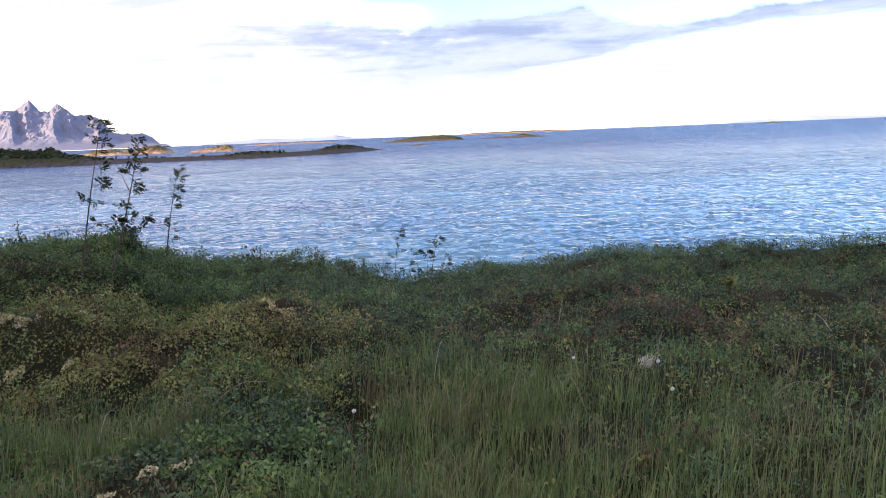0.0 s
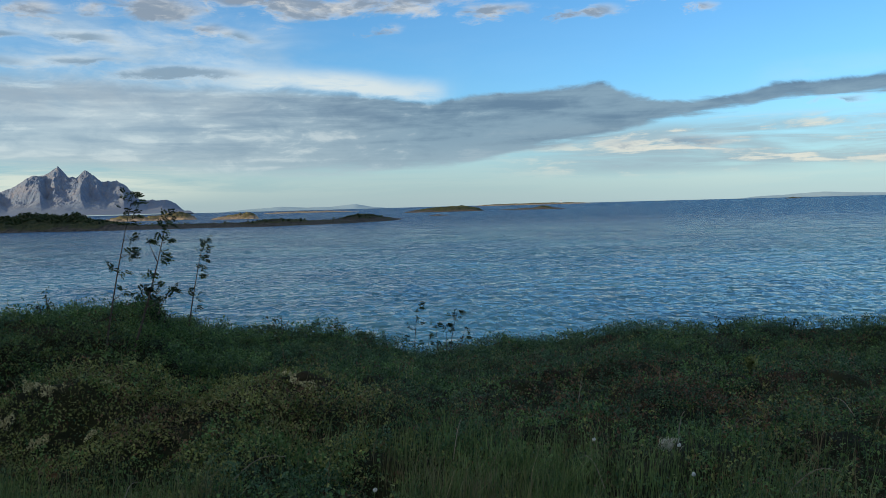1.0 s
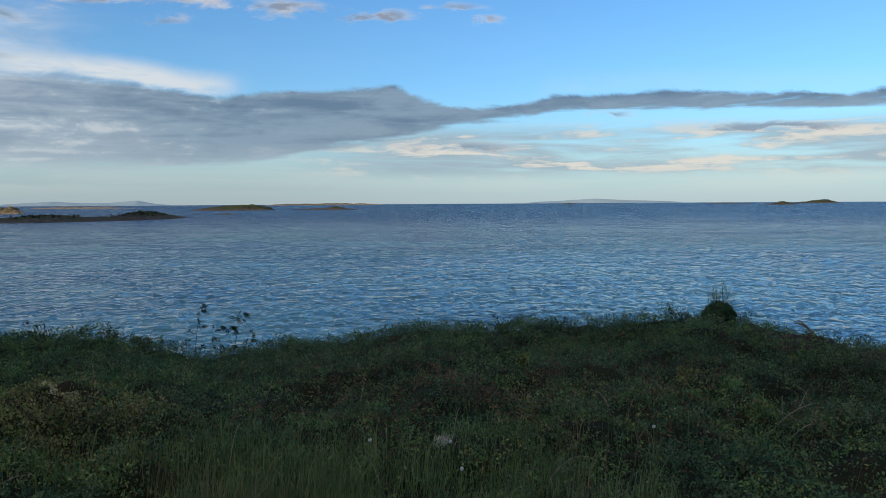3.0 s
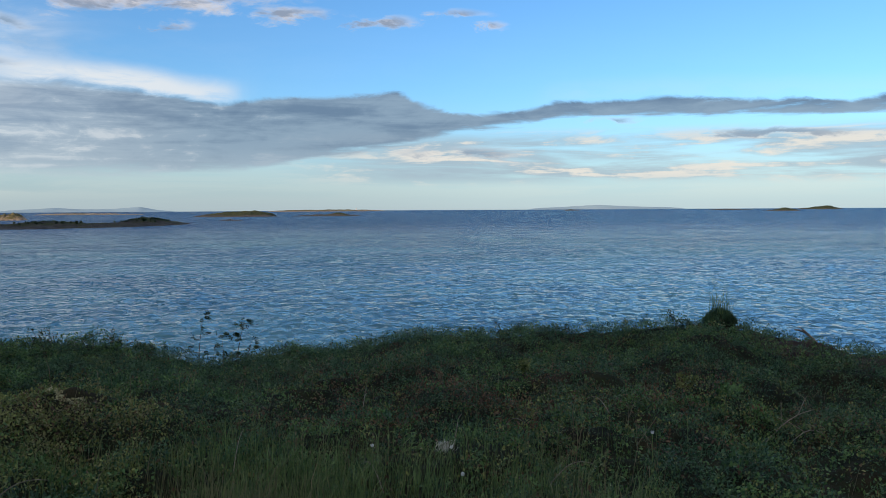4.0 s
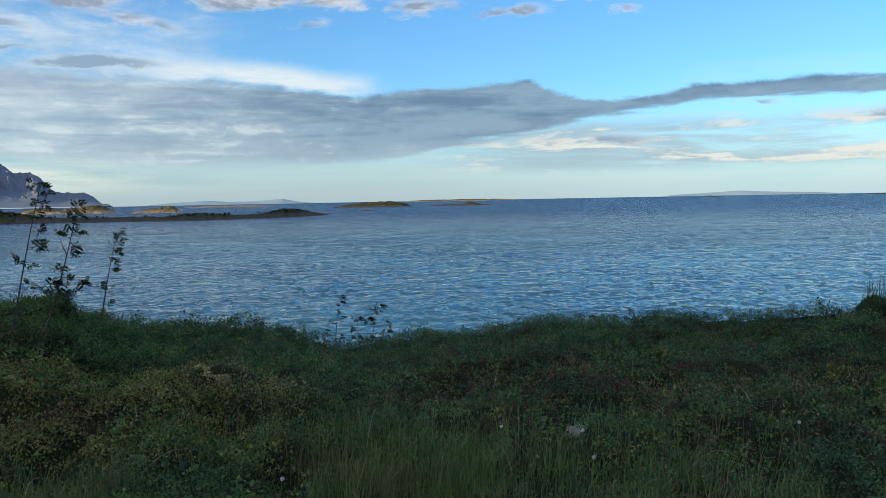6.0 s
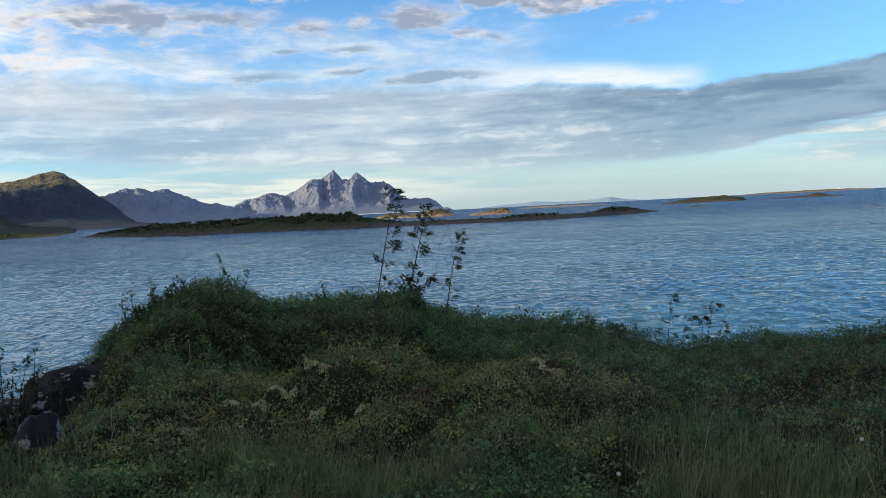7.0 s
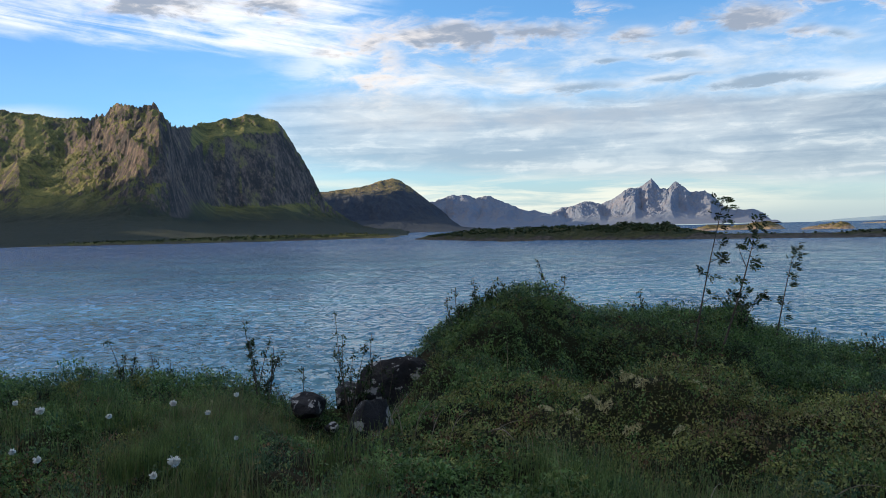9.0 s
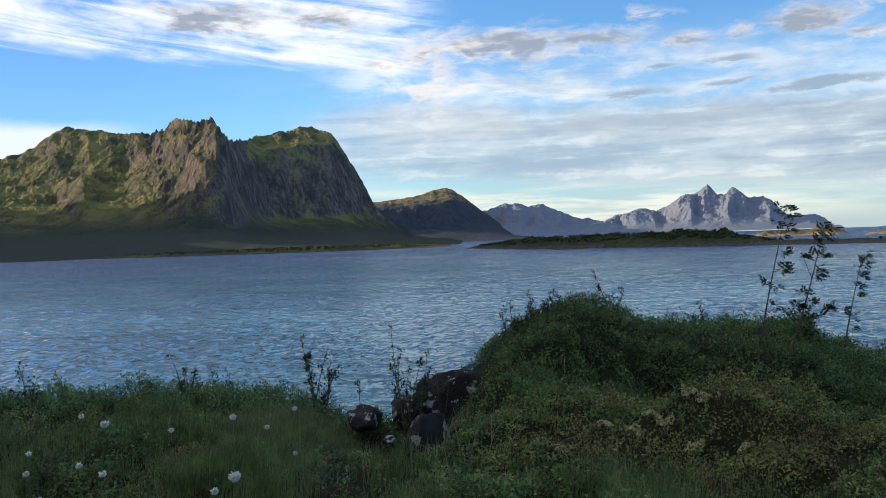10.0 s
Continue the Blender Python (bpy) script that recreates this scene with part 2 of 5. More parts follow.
def leafy(c1, c2, c3, size=1.2):
    """Leaf colour: one tone a leaf, drifting in patches over the ground."""
    def paint(n, pos, geo):
        isl = geo.outputs["Random Per Island"]
        patch = n.noise(pos, size, 3.0, 0.6)
        tuft = n.step(n.noise(pos, 7.0, 4.0, 0.62), 0.32, 0.68)
        dim = tuple(k * 0.50 for k in c1)
        a = n.mix(n.m("POWER", n.m("ADD", n.m("MULTIPLY", isl, 0.28), n.m("MULTIPLY", tuft, 0.72)), 1.4), dim, tuple(k * 1.25 for k in c2))
        return n.mix(n.step(n.m("ADD", patch, n.m("MULTIPLY", n.m("SUBTRACT", isl, 0.5), 0.25)), 0.52, 0.72), a, n.mix(tuft, tuple(k * 0.55 for k in c3), tuple(k * 1.1 for k in c3)))
    return paint


def blotch(c1, c2, scale, c3=None, scale3=None, lo=0.55, hi=0.7):
    def paint(n, pos, geo):
        a = n.mix(n.step(n.noise(pos, scale, 5.0, 0.6), 0.35, 0.65), c1, c2)
        if c3:
            a = n.mix(n.step(n.noise(pos, scale3, 4.0, 0.6), lo, hi), a, c3)
        return a
    return paint


def pos_z(n, pos):
    sep = n.put("ShaderNodeSeparateXYZ")
    n.plug(pos, sep.inputs[0])
    return sep.outputs[2]


def steep(rock1, rock2, green1, green2, scale, lo, hi, low_shade=None, broken=0.45, low_shade_top=(25.0, 90.0)):
    """Rock on steep faces, turf on gentle ones, broken up by noise; shade and scrub painted into the low turf."""
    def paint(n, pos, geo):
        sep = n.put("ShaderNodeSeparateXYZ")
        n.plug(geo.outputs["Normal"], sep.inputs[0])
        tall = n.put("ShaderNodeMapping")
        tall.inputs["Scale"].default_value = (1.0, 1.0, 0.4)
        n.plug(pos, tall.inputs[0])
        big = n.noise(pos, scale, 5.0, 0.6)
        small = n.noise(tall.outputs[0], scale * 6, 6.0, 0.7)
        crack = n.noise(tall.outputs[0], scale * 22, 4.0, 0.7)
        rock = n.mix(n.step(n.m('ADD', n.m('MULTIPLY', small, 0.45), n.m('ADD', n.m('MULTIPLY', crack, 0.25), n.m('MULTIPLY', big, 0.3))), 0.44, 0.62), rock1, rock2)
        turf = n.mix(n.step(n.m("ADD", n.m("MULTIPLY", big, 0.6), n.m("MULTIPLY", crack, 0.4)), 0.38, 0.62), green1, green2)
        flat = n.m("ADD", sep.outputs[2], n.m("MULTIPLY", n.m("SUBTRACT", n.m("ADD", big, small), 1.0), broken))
        if low_shade:
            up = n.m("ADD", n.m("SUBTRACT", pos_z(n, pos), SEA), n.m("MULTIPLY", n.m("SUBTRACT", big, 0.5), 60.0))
            turf = n.mix(n.step(up, *low_shade_top), low_shade, turf)
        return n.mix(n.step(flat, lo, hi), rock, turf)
    return paint


TURF = material("turf", blotch((0.014, 0.016, 0.009), (0.028, 0.030, 0.014), 2.5, (0.040, 0.030, 0.018), 1.1, 0.55, 0.7), 1.0, 0.6, 30.0, 0.1)
LEAF_GREEN = material("leaf_green", leafy((0.078, 0.168, 0.054), (0.168, 0.280, 0.086), (0.168, 0.220, 0.068)), 0.6, spec=0.25, trans=0.3)
LEAF_DARK = material("leaf_dark", leafy((0.040, 0.100, 0.050), (0.094, 0.176, 0.080), (0.108, 0.154, 0.066), 0.9), 0.6, spec=0.25, trans=0.25)
LEAF_BROWN = material("leaf_brown", leafy((0.125, 0.070, 0.042), (0.205, 0.118, 0.062), (0.160, 0.125, 0.060)), 0.7, trans=0.15)
LEAF_YELLOW = material("leaf_yellow", leafy((0.165, 0.215, 0.062), (0.295, 0.315, 0.095), (0.265, 0.230, 0.095)), 0.6, spec=0.25, trans=0.25)
GRASS = material("grass", leafy((0.112, 0.200, 0.064), (0.230, 0.305, 0.104), (0.290, 0.260, 0.132), 1.6), 0.6, spec=0.25, trans=0.3)
STRAW = material("straw", leafy((0.22, 0.18, 0.10), (0.34, 0.28, 0.17), (0.20, 0.13, 0.08)), 0.7, trans=0.2)
LICHEN = material("lichen", blotch((0.40, 0.36, 0.19), (0.66, 0.61, 0.38), 26.0), 0.95, 0.5, 60.0, 0.1)
BLEACHED = material("bleached", blotch((0.50, 0.47, 0.38), (0.66, 0.62, 0.52), 40.0), 0.9, trans=0.2)
COTTON = material("cotton", blotch((0.78, 0.78, 0.75), (0.88, 0.88, 0.86), 60.0), 0.9, trans=0.3)
BARK = material("bark", blotch((0.07, 0.055, 0.045), (0.13, 0.105, 0.085), 25.0), 0.85, 0.4, 60.0)
TWIG = material("twig", blotch((0.20, 0.16, 0.12), (0.32, 0.27, 0.21), 30.0), 0.85)
ROWAN = material("rowan_leaf", leafy((0.024, 0.052, 0.018), (0.044, 0.080, 0.026), (0.048, 0.064, 0.022), 2.0), 0.6, spec=0.2, trans=0.2)
BOULDER = material("boulder", blotch((0.012, 0.012, 0.014), (0.028, 0.027, 0.029), 6.0, (0.30, 0.30, 0.30), 9.0, 0.55, 0.59), 0.9, 0.5, 22.0)
SOIL = material("soil", blotch((0.030, 0.022, 0.019), (0.062, 0.046, 0.038), 8.0), 1.0, 0.6, 40.0, 0.1)
# the fifth colour puts the foot's shade, with its scrub, into the turf
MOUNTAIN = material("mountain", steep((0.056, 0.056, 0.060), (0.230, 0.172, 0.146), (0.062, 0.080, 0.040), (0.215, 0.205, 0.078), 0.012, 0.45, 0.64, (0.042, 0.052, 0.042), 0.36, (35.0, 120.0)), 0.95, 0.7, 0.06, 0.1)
# shade and haze are put into the flank's blue, evening sun into the tan top
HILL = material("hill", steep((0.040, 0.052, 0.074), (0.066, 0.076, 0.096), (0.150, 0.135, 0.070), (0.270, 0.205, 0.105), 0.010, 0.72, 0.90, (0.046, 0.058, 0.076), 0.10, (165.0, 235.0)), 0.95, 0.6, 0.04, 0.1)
# distance haze and pinkish sunlit patches are put into the rock colour
HAZE_BLUE_ROCK = material("haze_blue_rock", steep((0.150, 0.188, 0.260), (0.215, 0.208, 0.240), (0.150, 0.188, 0.255), (0.180, 0.200, 0.250), 0.008, 0.7, 0.95), 0.95, 0.15, 0.03, 0.05)
# nearly the horizon sky's colour: the haze is painted into the ranges
HAZE_PALE_ROCK = material("haze_pale_rock", blotch((0.28, 0.38, 0.45), (0.29, 0.39, 0.455), 0.004), 1.0, 0, 1, 0.0)
def heathy(rock1, rock2, green1, green2, scale, cover):
    """Bare washed rock by the water and in patches, heath above."""
    def paint(n, pos, geo):
        sep = n.put("ShaderNodeSeparateXYZ")
        n.plug(pos, sep.inputs[0])
        up = n.m("SUBTRACT", sep.outputs[2], SEA)
        mid = n.noise(pos, scale, 5.0, 0.65)
        fine = n.noise(pos, scale * 6, 5.0, 0.7)
        rock = n.mix(n.step(fine, 0.36, 0.64), rock1, rock2)
        green = n.mix(n.step(n.m("ADD", n.m("MULTIPLY", fine, 0.5), n.m("MULTIPLY", mid, 0.5)), 0.42, 0.60), green1, green2)
        grown = n.m("ADD", n.m("MULTIPLY", up, 0.10), n.m("ADD", n.m("SUBTRACT", mid, 0.5), n.m("MULTIPLY", n.m("SUBTRACT", fine, 0.5), 0.6)))
        return n.mix(n.step(grown, cover, n.m("ADD", cover, 0.10)), rock, green)
    return paint


ISLET = material("islet", heathy((0.040, 0.036, 0.034), (0.125, 0.108, 0.090), (0.026, 0.038, 0.018), (0.070, 0.072, 0.034), 0.06, 0.14), 0.95, 0.8, 0.6, 0.1)
COAST = material("coast", heathy((0.035, 0.032, 0.030), (0.100, 0.090, 0.075), (0.030, 0.042, 0.016), (0.120, 0.120, 0.040), 0.02, 0.06), 0.95, 0.8, 0.3, 0.1)
SHOAL = material("shoal", heathy((0.10, 0.078, 0.058), (0.44, 0.34, 0.24), (0.10, 0.09, 0.045), (0.15, 0.125, 0.06), 0.05, 0.24), 0.95, 0.7, 0.4, 0.1)
BUSH = material("bush", leafy((0.030, 0.052, 0.018), (0.065, 0.095, 0.030), (0.075, 0.090, 0.03), 0.05), 0.7, trans=0.15)
WHITE = material("white_paint", blotch((0.75, 0.75, 0.73), (0.82, 0.82, 0.80), 1.0), 0.6)
RED = material("red_paint", blotch((0.35, 0.05, 0.04), (0.42, 0.07, 0.05), 1.0), 0.6)


def water_material():
    mat = bpy.data.materials.new("sea_water")
    mat.use_nodes = True
    t = mat.node_tree
    n = Net(t)
    b = t.nodes["Principled BSDF"]
    geo = n.put("ShaderNodeNewGeometry")
    pos = geo.outputs["Position"]
    sep = n.put("ShaderNodeSeparateXYZ")
    t.links.new(pos, sep.inputs[0])
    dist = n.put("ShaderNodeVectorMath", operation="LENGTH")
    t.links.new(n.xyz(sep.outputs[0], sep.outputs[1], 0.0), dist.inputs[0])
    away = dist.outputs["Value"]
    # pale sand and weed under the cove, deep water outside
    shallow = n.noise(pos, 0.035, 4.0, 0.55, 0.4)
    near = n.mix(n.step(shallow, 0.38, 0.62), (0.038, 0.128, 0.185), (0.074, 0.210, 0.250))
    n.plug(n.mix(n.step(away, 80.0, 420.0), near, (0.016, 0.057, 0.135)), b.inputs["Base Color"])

    def stretched(turn, sx, sy):
        mp = n.put("ShaderNodeMapping")
        mp.inputs["Rotation"].default_value = (0, 0, radians(turn))
        mp.inputs["Scale"].default_value = (sx, sy, 1.0)
        t.links.new(pos, mp.inputs[0])
        return mp.outputs[0]

    def ridged(vec, scale, detail, rough, distort):
        v = n.noise(vec, scale, detail, rough, distort)
        return n.m("SUBTRACT", 1.0, n.m("ABSOLUTE", n.m("SUBTRACT", n.m("MULTIPLY", v, 2.0), 1.0)))

    # wind waves: sharp short crests across the wind, in three sizes, and ripples on them
    gust = n.step(n.noise(stretched(-20, 0.5, 1.6), 0.011, 5.0, 0.6, 0.5), 0.36, 0.64)
    swell = n.m("POWER", ridged(stretched(-15, 0.95, 1.0), 0.17, 2.0, 0.5, 0.5), 2.0)
    chop = n.m("POWER", ridged(stretched(-28, 1.05, 1.0), 0.42, 2.5, 0.5, 0.6), 2.0)
    chop2 = n.m("POWER", ridged(stretched(6, 1.1, 1.0), 1.0, 2.0, 0.5, 0.5), 1.7)
    ripple = n.noise(stretched(-15, 0.7, 1.0), 3.6, 3.0, 0.6, 0.4)
    high = n.m("ADD", n.m("ADD", n.m("MULTIPLY", swell, 0.46), n.m("MULTIPLY", chop, 0.29)), n.m("ADD", n.m("MULTIPLY", chop2, 0.13), n.m("MULTIPLY", ripple, 0.035)))
    lee = n.m("ADD", 0.62, n.m("MULTIPLY", n.step(sep.outputs[0], -55.0, -8.0), 0.38))   # calmer in the cove
    high = n.m("MULTIPLY", n.m("MULTIPLY", high, n.m("MAXIMUM", lee, n.step(away, 70.0, 160.0))), n.m("ADD", 0.75, n.m("MULTIPLY", gust, 0.5)))
    rollers = n.m("POWER", ridged(stretched(-18, 0.85, 1.0), 0.065, 3.0, 0.55, 0.5), 2.0)
    high = n.m("ADD", high, n.m("MULTIPLY", rollers, n.m("MULTIPLY", n.step(away, 80.0, 300.0), 2.0)))
    bp = n.put("ShaderNodeBump")
    bp.inputs["Strength"].default_value = 1.0
    bp.inputs["Distance"].default_value = 1.0
    n.plug(high, bp.inputs["Height"])
    # far out only the wave faces turned to the shore stay in sight
    lean = n.m("MULTIPLY", n.m("ADD", n.m("MULTIPLY", n.step(away, 25.0, 160.0), 0.13), n.m("MULTIPLY", n.step(away, 80.0, 700.0), 0.20)), n.m("ADD", 0.82, n.m("MULTIPLY", gust, 0.36)))
    shore = n.put("ShaderNodeVectorMath", operation="MULTIPLY")
    k = n.m("MULTIPLY", n.m("DIVIDE", lean, away), -1.0)
    t.links.new(n.xyz(sep.outputs[0], sep.outputs[1], 0.0), shore.inputs[0])
    t.links.new(n.xyz(k, k, 0.0), shore.inputs[1])
    both = n.put("ShaderNodeVectorMath", operation="ADD")
    t.links.new(bp.outputs[0], both.inputs[0])
    t.links.new(shore.outputs[0], both.inputs[1])
    unit = n.put("ShaderNodeVectorMath", operation="NORMALIZE")
    t.links.new(both.outputs[0], unit.inputs[0])
    t.links.new(unit.outputs[0], b.inputs["Normal"])
    n.plug(n.m("ADD", 0.06, n.m("MULTIPLY", n.step(away, 60.0, 500.0), 0.14)), b.inputs["Roughness"])
    b.inputs["IOR"].default_value = 1.333
    return mat


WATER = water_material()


# ---- mesh helpers ----
def mesh_of(name, verts, faces, mat, parent=None, smooth=False, label=""):
    """One mesh object from arrays: faces is an (n, 3) or (n, 4) array, or a list of such arrays."""
    me = bpy.data.meshes.new(name)
    verts = np.asarray(verts, np.float32)
    groups = [np.asarray(f, np.int32) for f in (faces if isinstance(faces, list) else [faces]) if len(f)]
    me.vertices.add(len(verts))
    me.vertices.foreach_set("co", verts.ravel())
    loops = np.concatenate([g.ravel() for g in groups])
    sizes = np.concatenate([np.full(len(g), g.shape[1], np.int32) for g in groups])
    me.loops.add(len(loops))
    me.loops.foreach_set("vertex_index", loops)
    me.polygons.add(len(sizes))
    me.polygons.foreach_set("loop_start", np.concatenate([[0], np.cumsum(sizes)[:-1]]).astype(np.int32))
    me.polygons.foreach_set("use_smooth", np.full(len(sizes), smooth))
    me.update(calc_edges=True)
    me.materials.append(mat)
    ob = new(name, me)
    if parent:
        ob.parent = parent
    if label:
        ob["label"] = label
    return ob


RNG = np.random.default_rng(7)
TABLE = np.random.default_rng(3).random(65536).astype(np.float64)


def vnoise(x, y):
    """Smooth value noise, 0 to 1."""
    xi, yi = np.floor(x).astype(np.int64), np.floor(y).astype(np.int64)
    u, v = x - xi, y - yi
    u, v = u * u * u * (u * (u * 6 - 15) + 10), v * v * v * (v * (v * 6 - 15) + 10)

    def h(i, j):
        return TABLE[(i * 7919 + j * 104729 + (i * j) % 1013 * 31) & 65535]
    return (h(xi, yi) * (1 - u) + h(xi + 1, yi) * u) * (1 - v) + (h(xi, yi + 1) * (1 - u) + h(xi + 1, yi + 1) * u) * v


def fbm(x, y, octaves=5, gain=0.5, ridged=False):
    total, amp, norm = 0.0, 1.0, 0.0
    for k in range(octaves):
        n = vnoise(x * 2 ** k + 17.3 * k, y * 2 ** k + 5.1 * k)
        if ridged:
            n = 1 - np.abs(2 * n - 1)
        total = total + n * amp
        norm += amp
        amp *= gain
    return total / norm


def sstep(x, lo, hi):
    t = np.clip((x - lo) / (hi - lo), 0, 1)
    return t * t * (3 - 2 * t)


def grid_faces(nr, nc, wrap=False):
    """Quads of a grid of nr rows and nc columns."""
    i, j = np.meshgrid(np.arange(nr - 1), np.arange(nc if wrap else nc - 1), indexing="ij")
    k = (j + 1) % nc
    return np.stack([i * nc + j, i * nc + k, (i + 1) * nc + k, (i + 1) * nc + j], -1).reshape(-1, 4)


def spread(az, steps):
    """Bearings over the whole circle: fine where the view goes, coarse elsewhere."""
    lo, hi = az
    return np.concatenate([np.arange(lo, hi, steps[0]), np.arange(hi, lo + 360, steps[1])])


# ---- ground: one sheet from the turf to the sea bed and unseen shading hills behind ----
RIM = [(-180, 3000, 40), (-104, 3000, 30), (-96, 160, 4.0), (-88, 16, 0.5), (-76, 8.6, 0.19), (-66, 8.4, 0.09), (-60, 8.1, 0.07), (-56, 7.9, 0.05), (-51, 7.7, -0.12), (-46, 7.8, -0.14),
       (-43.5, 7.9, 0.18), (-41, 8.2, 0.40), (-38.5, 8.4, 0.58), (-35.8, 8.5, 0.71), (-33.4, 8.6, 0.62), (-31, 8.8, 0.43), (-25, 9.0, 0.45), (-21.5, 9.1, 0.42),
       (-18, 9.6, 0.05), (-9, 10.2, -0.17), (-3.4, 10.5, -0.47), (6, 10.9, -0.45), (9, 11.0, -0.35), (12, 11.0, -0.28), (25, 10.9, -0.22), (31, 10.5, 0.05), (34, 10.8, -0.06), (41, 11.4, -0.36), (60, 13, -0.5), (85, 200, 4), (100, 3000, 30), (180, 3000, 40)]
RIM_AZ, RIM_R, RIM_Z = (np.array(c, float) for c in zip(*RIM))
MOUNDS = [(-21, 5.95, 1.75, 0.75, 0.25), (12, 9.8, 0.9, 0.8, 0.06), (-47.3, 6.9, 0.75, 0.75, -0.26)]


def ground_z(x, y):
    """Height of the turf."""
    x, y = np.asarray(x, float), np.asarray(y, float)
    r = np.hypot(x, y)
    az = np.degrees(np.arctan2(x, y))
    re, rz = np.interp(az, RIM_AZ, RIM_R), np.interp(az, RIM_AZ, RIM_Z)
    rough = fbm(x * 0.9 + 40, y * 0.9 + 40, 4) - 0.5
    re = re + rough * 0.5 * np.minimum(1, re / 12)
    z = rz * sstep(r, np.minimum(5.2, re * 0.6), np.minimum(re, 400)) + 0.02
    # rise out of view behind the viewer, added to shade the headland
    z = z + 95 * sstep(r, 20, 300) * sstep(re, 60, 900) * (0.75 + 0.5 * fbm(x * 0.01, y * 0.01, 4))
    for a, d, across, along, h in MOUNDS:
        cx, cy = math.sin(radians(a)) * d, math.cos(radians(a)) * d
        ux, uy = math.sin(radians(a)), math.cos(radians(a))
        p, q = (x - cx) * ux + (y - cy) * uy, (x - cx) * uy - (y - cy) * ux
        z = z + h * np.exp(-(p / along) ** 2 - (q / across) ** 2)
    # hollow behind the near mound
    z = z - 0.30 * np.exp(-((r - 7.0) / 0.5) ** 2) * sstep(az, -42, -34) * (1 - sstep(az, -14, -7))
    puffed = np.abs(vnoise(x * 1.5 + 70, y * 1.5 + 30) - 0.5) + 0.5 * np.abs(vnoise(x * 3.1 + 11, y * 3.1 + 50) - 0.5)
    z = z + (np.sqrt(puffed) - 0.56) * 0.30 * sstep(r, 3.0, 5.5) * (1 - sstep(r - re, -1.0, -0.3))
    z = z + rough * 0.26 * sstep(r, 1.0, 4.0) + (fbm(x * 3.4, y * 3.4, 3) - 0.5) * 0.13
    over = np.maximum(r - re, 0)
    drop = np.minimum(over * over * 1.6, over * 1.25 + 0.25) * (1 + 0.25 * rough)
    return np.maximum(z - drop, SEA - 3 - np.minimum(r * 0.004, 12))


def build_ground():
    az = np.radians(spread((-84, 52), (0.30, 3.0)))
    r = np.concatenate([np.linspace(0.05, 2.0, 6), np.geomspace(2.1, 12.5, 190), np.geomspace(12.7, 40, 40), np.geomspace(44, 4900, 50)])
    R, A = np.meshgrid(r, az, indexing="ij")
    x, y = np.sin(A) * R, np.cos(A) * R
    v = np.stack([x, y, ground_z(x, y)], -1).reshape(-1, 3)
    return tagged(mesh_of("ground", v, grid_faces(len(r), len(az), True)[:, ::-1], TURF, smooth=True), "uneven dark peaty turf headland dropping to the sea", "ground", kind="structure")


build_ground()


# ---- sea ----
def build_sea():
    az = np.radians(spread((-80, 48), (0.30, 2.5)))
    r = np.concatenate([np.geomspace(11, 420, 520), np.geomspace(424, 4990, 60)])
    R, A = np.meshgrid(r, az, indexing="ij")
    x, y = np.sin(A) * R, np.cos(A) * R
    z = np.zeros_like(x)
    rng = np.random.default_rng(11)
    fade = 1 - sstep(R, 100, 330)
    wx, wy = x + 3 * fbm(x * 0.05, y * 0.05, 3), y + 3 * fbm(x * 0.05 + 9, y * 0.05, 3)
    for k in range(11):
        wl = 0.8 * 1.15 ** k
        th = radians(-12 + rng.normal(0, 34))
        amp = 0.021 * wl ** 0.75
        s = np.sin((wx * math.sin(th) + wy * math.cos(th)) * 2 * math.pi / wl + rng.uniform(0, 7))
        z += amp * (1 - np.abs(s)) * (0.4 + 1.2 * vnoise(x / 6 + k * 9, y / 6))
    z = (z - z.mean()) * fade
    for k in range(6):
        wl = 5.5 * 1.16 ** k
        th = radians(-15 + rng.normal(0, 20))
        s = np.sin((wx * math.sin(th) + wy * math.cos(th)) * 2 * math.pi / wl + rng.uniform(0, 7))
        z += 0.022 * (0.6 - np.abs(s)) * vnoise(x / 15 + k * 9, y / 15) * (1 - sstep(R, 220, 400))
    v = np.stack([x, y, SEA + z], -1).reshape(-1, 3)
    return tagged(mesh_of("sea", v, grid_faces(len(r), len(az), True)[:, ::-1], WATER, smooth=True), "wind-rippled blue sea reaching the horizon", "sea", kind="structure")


build_sea()
# ---- mountains and islands ----
def el_z(el, r):
    """Height of a point seen at that elevation and distance."""
    return EYE + math.tan(radians(el)) * r


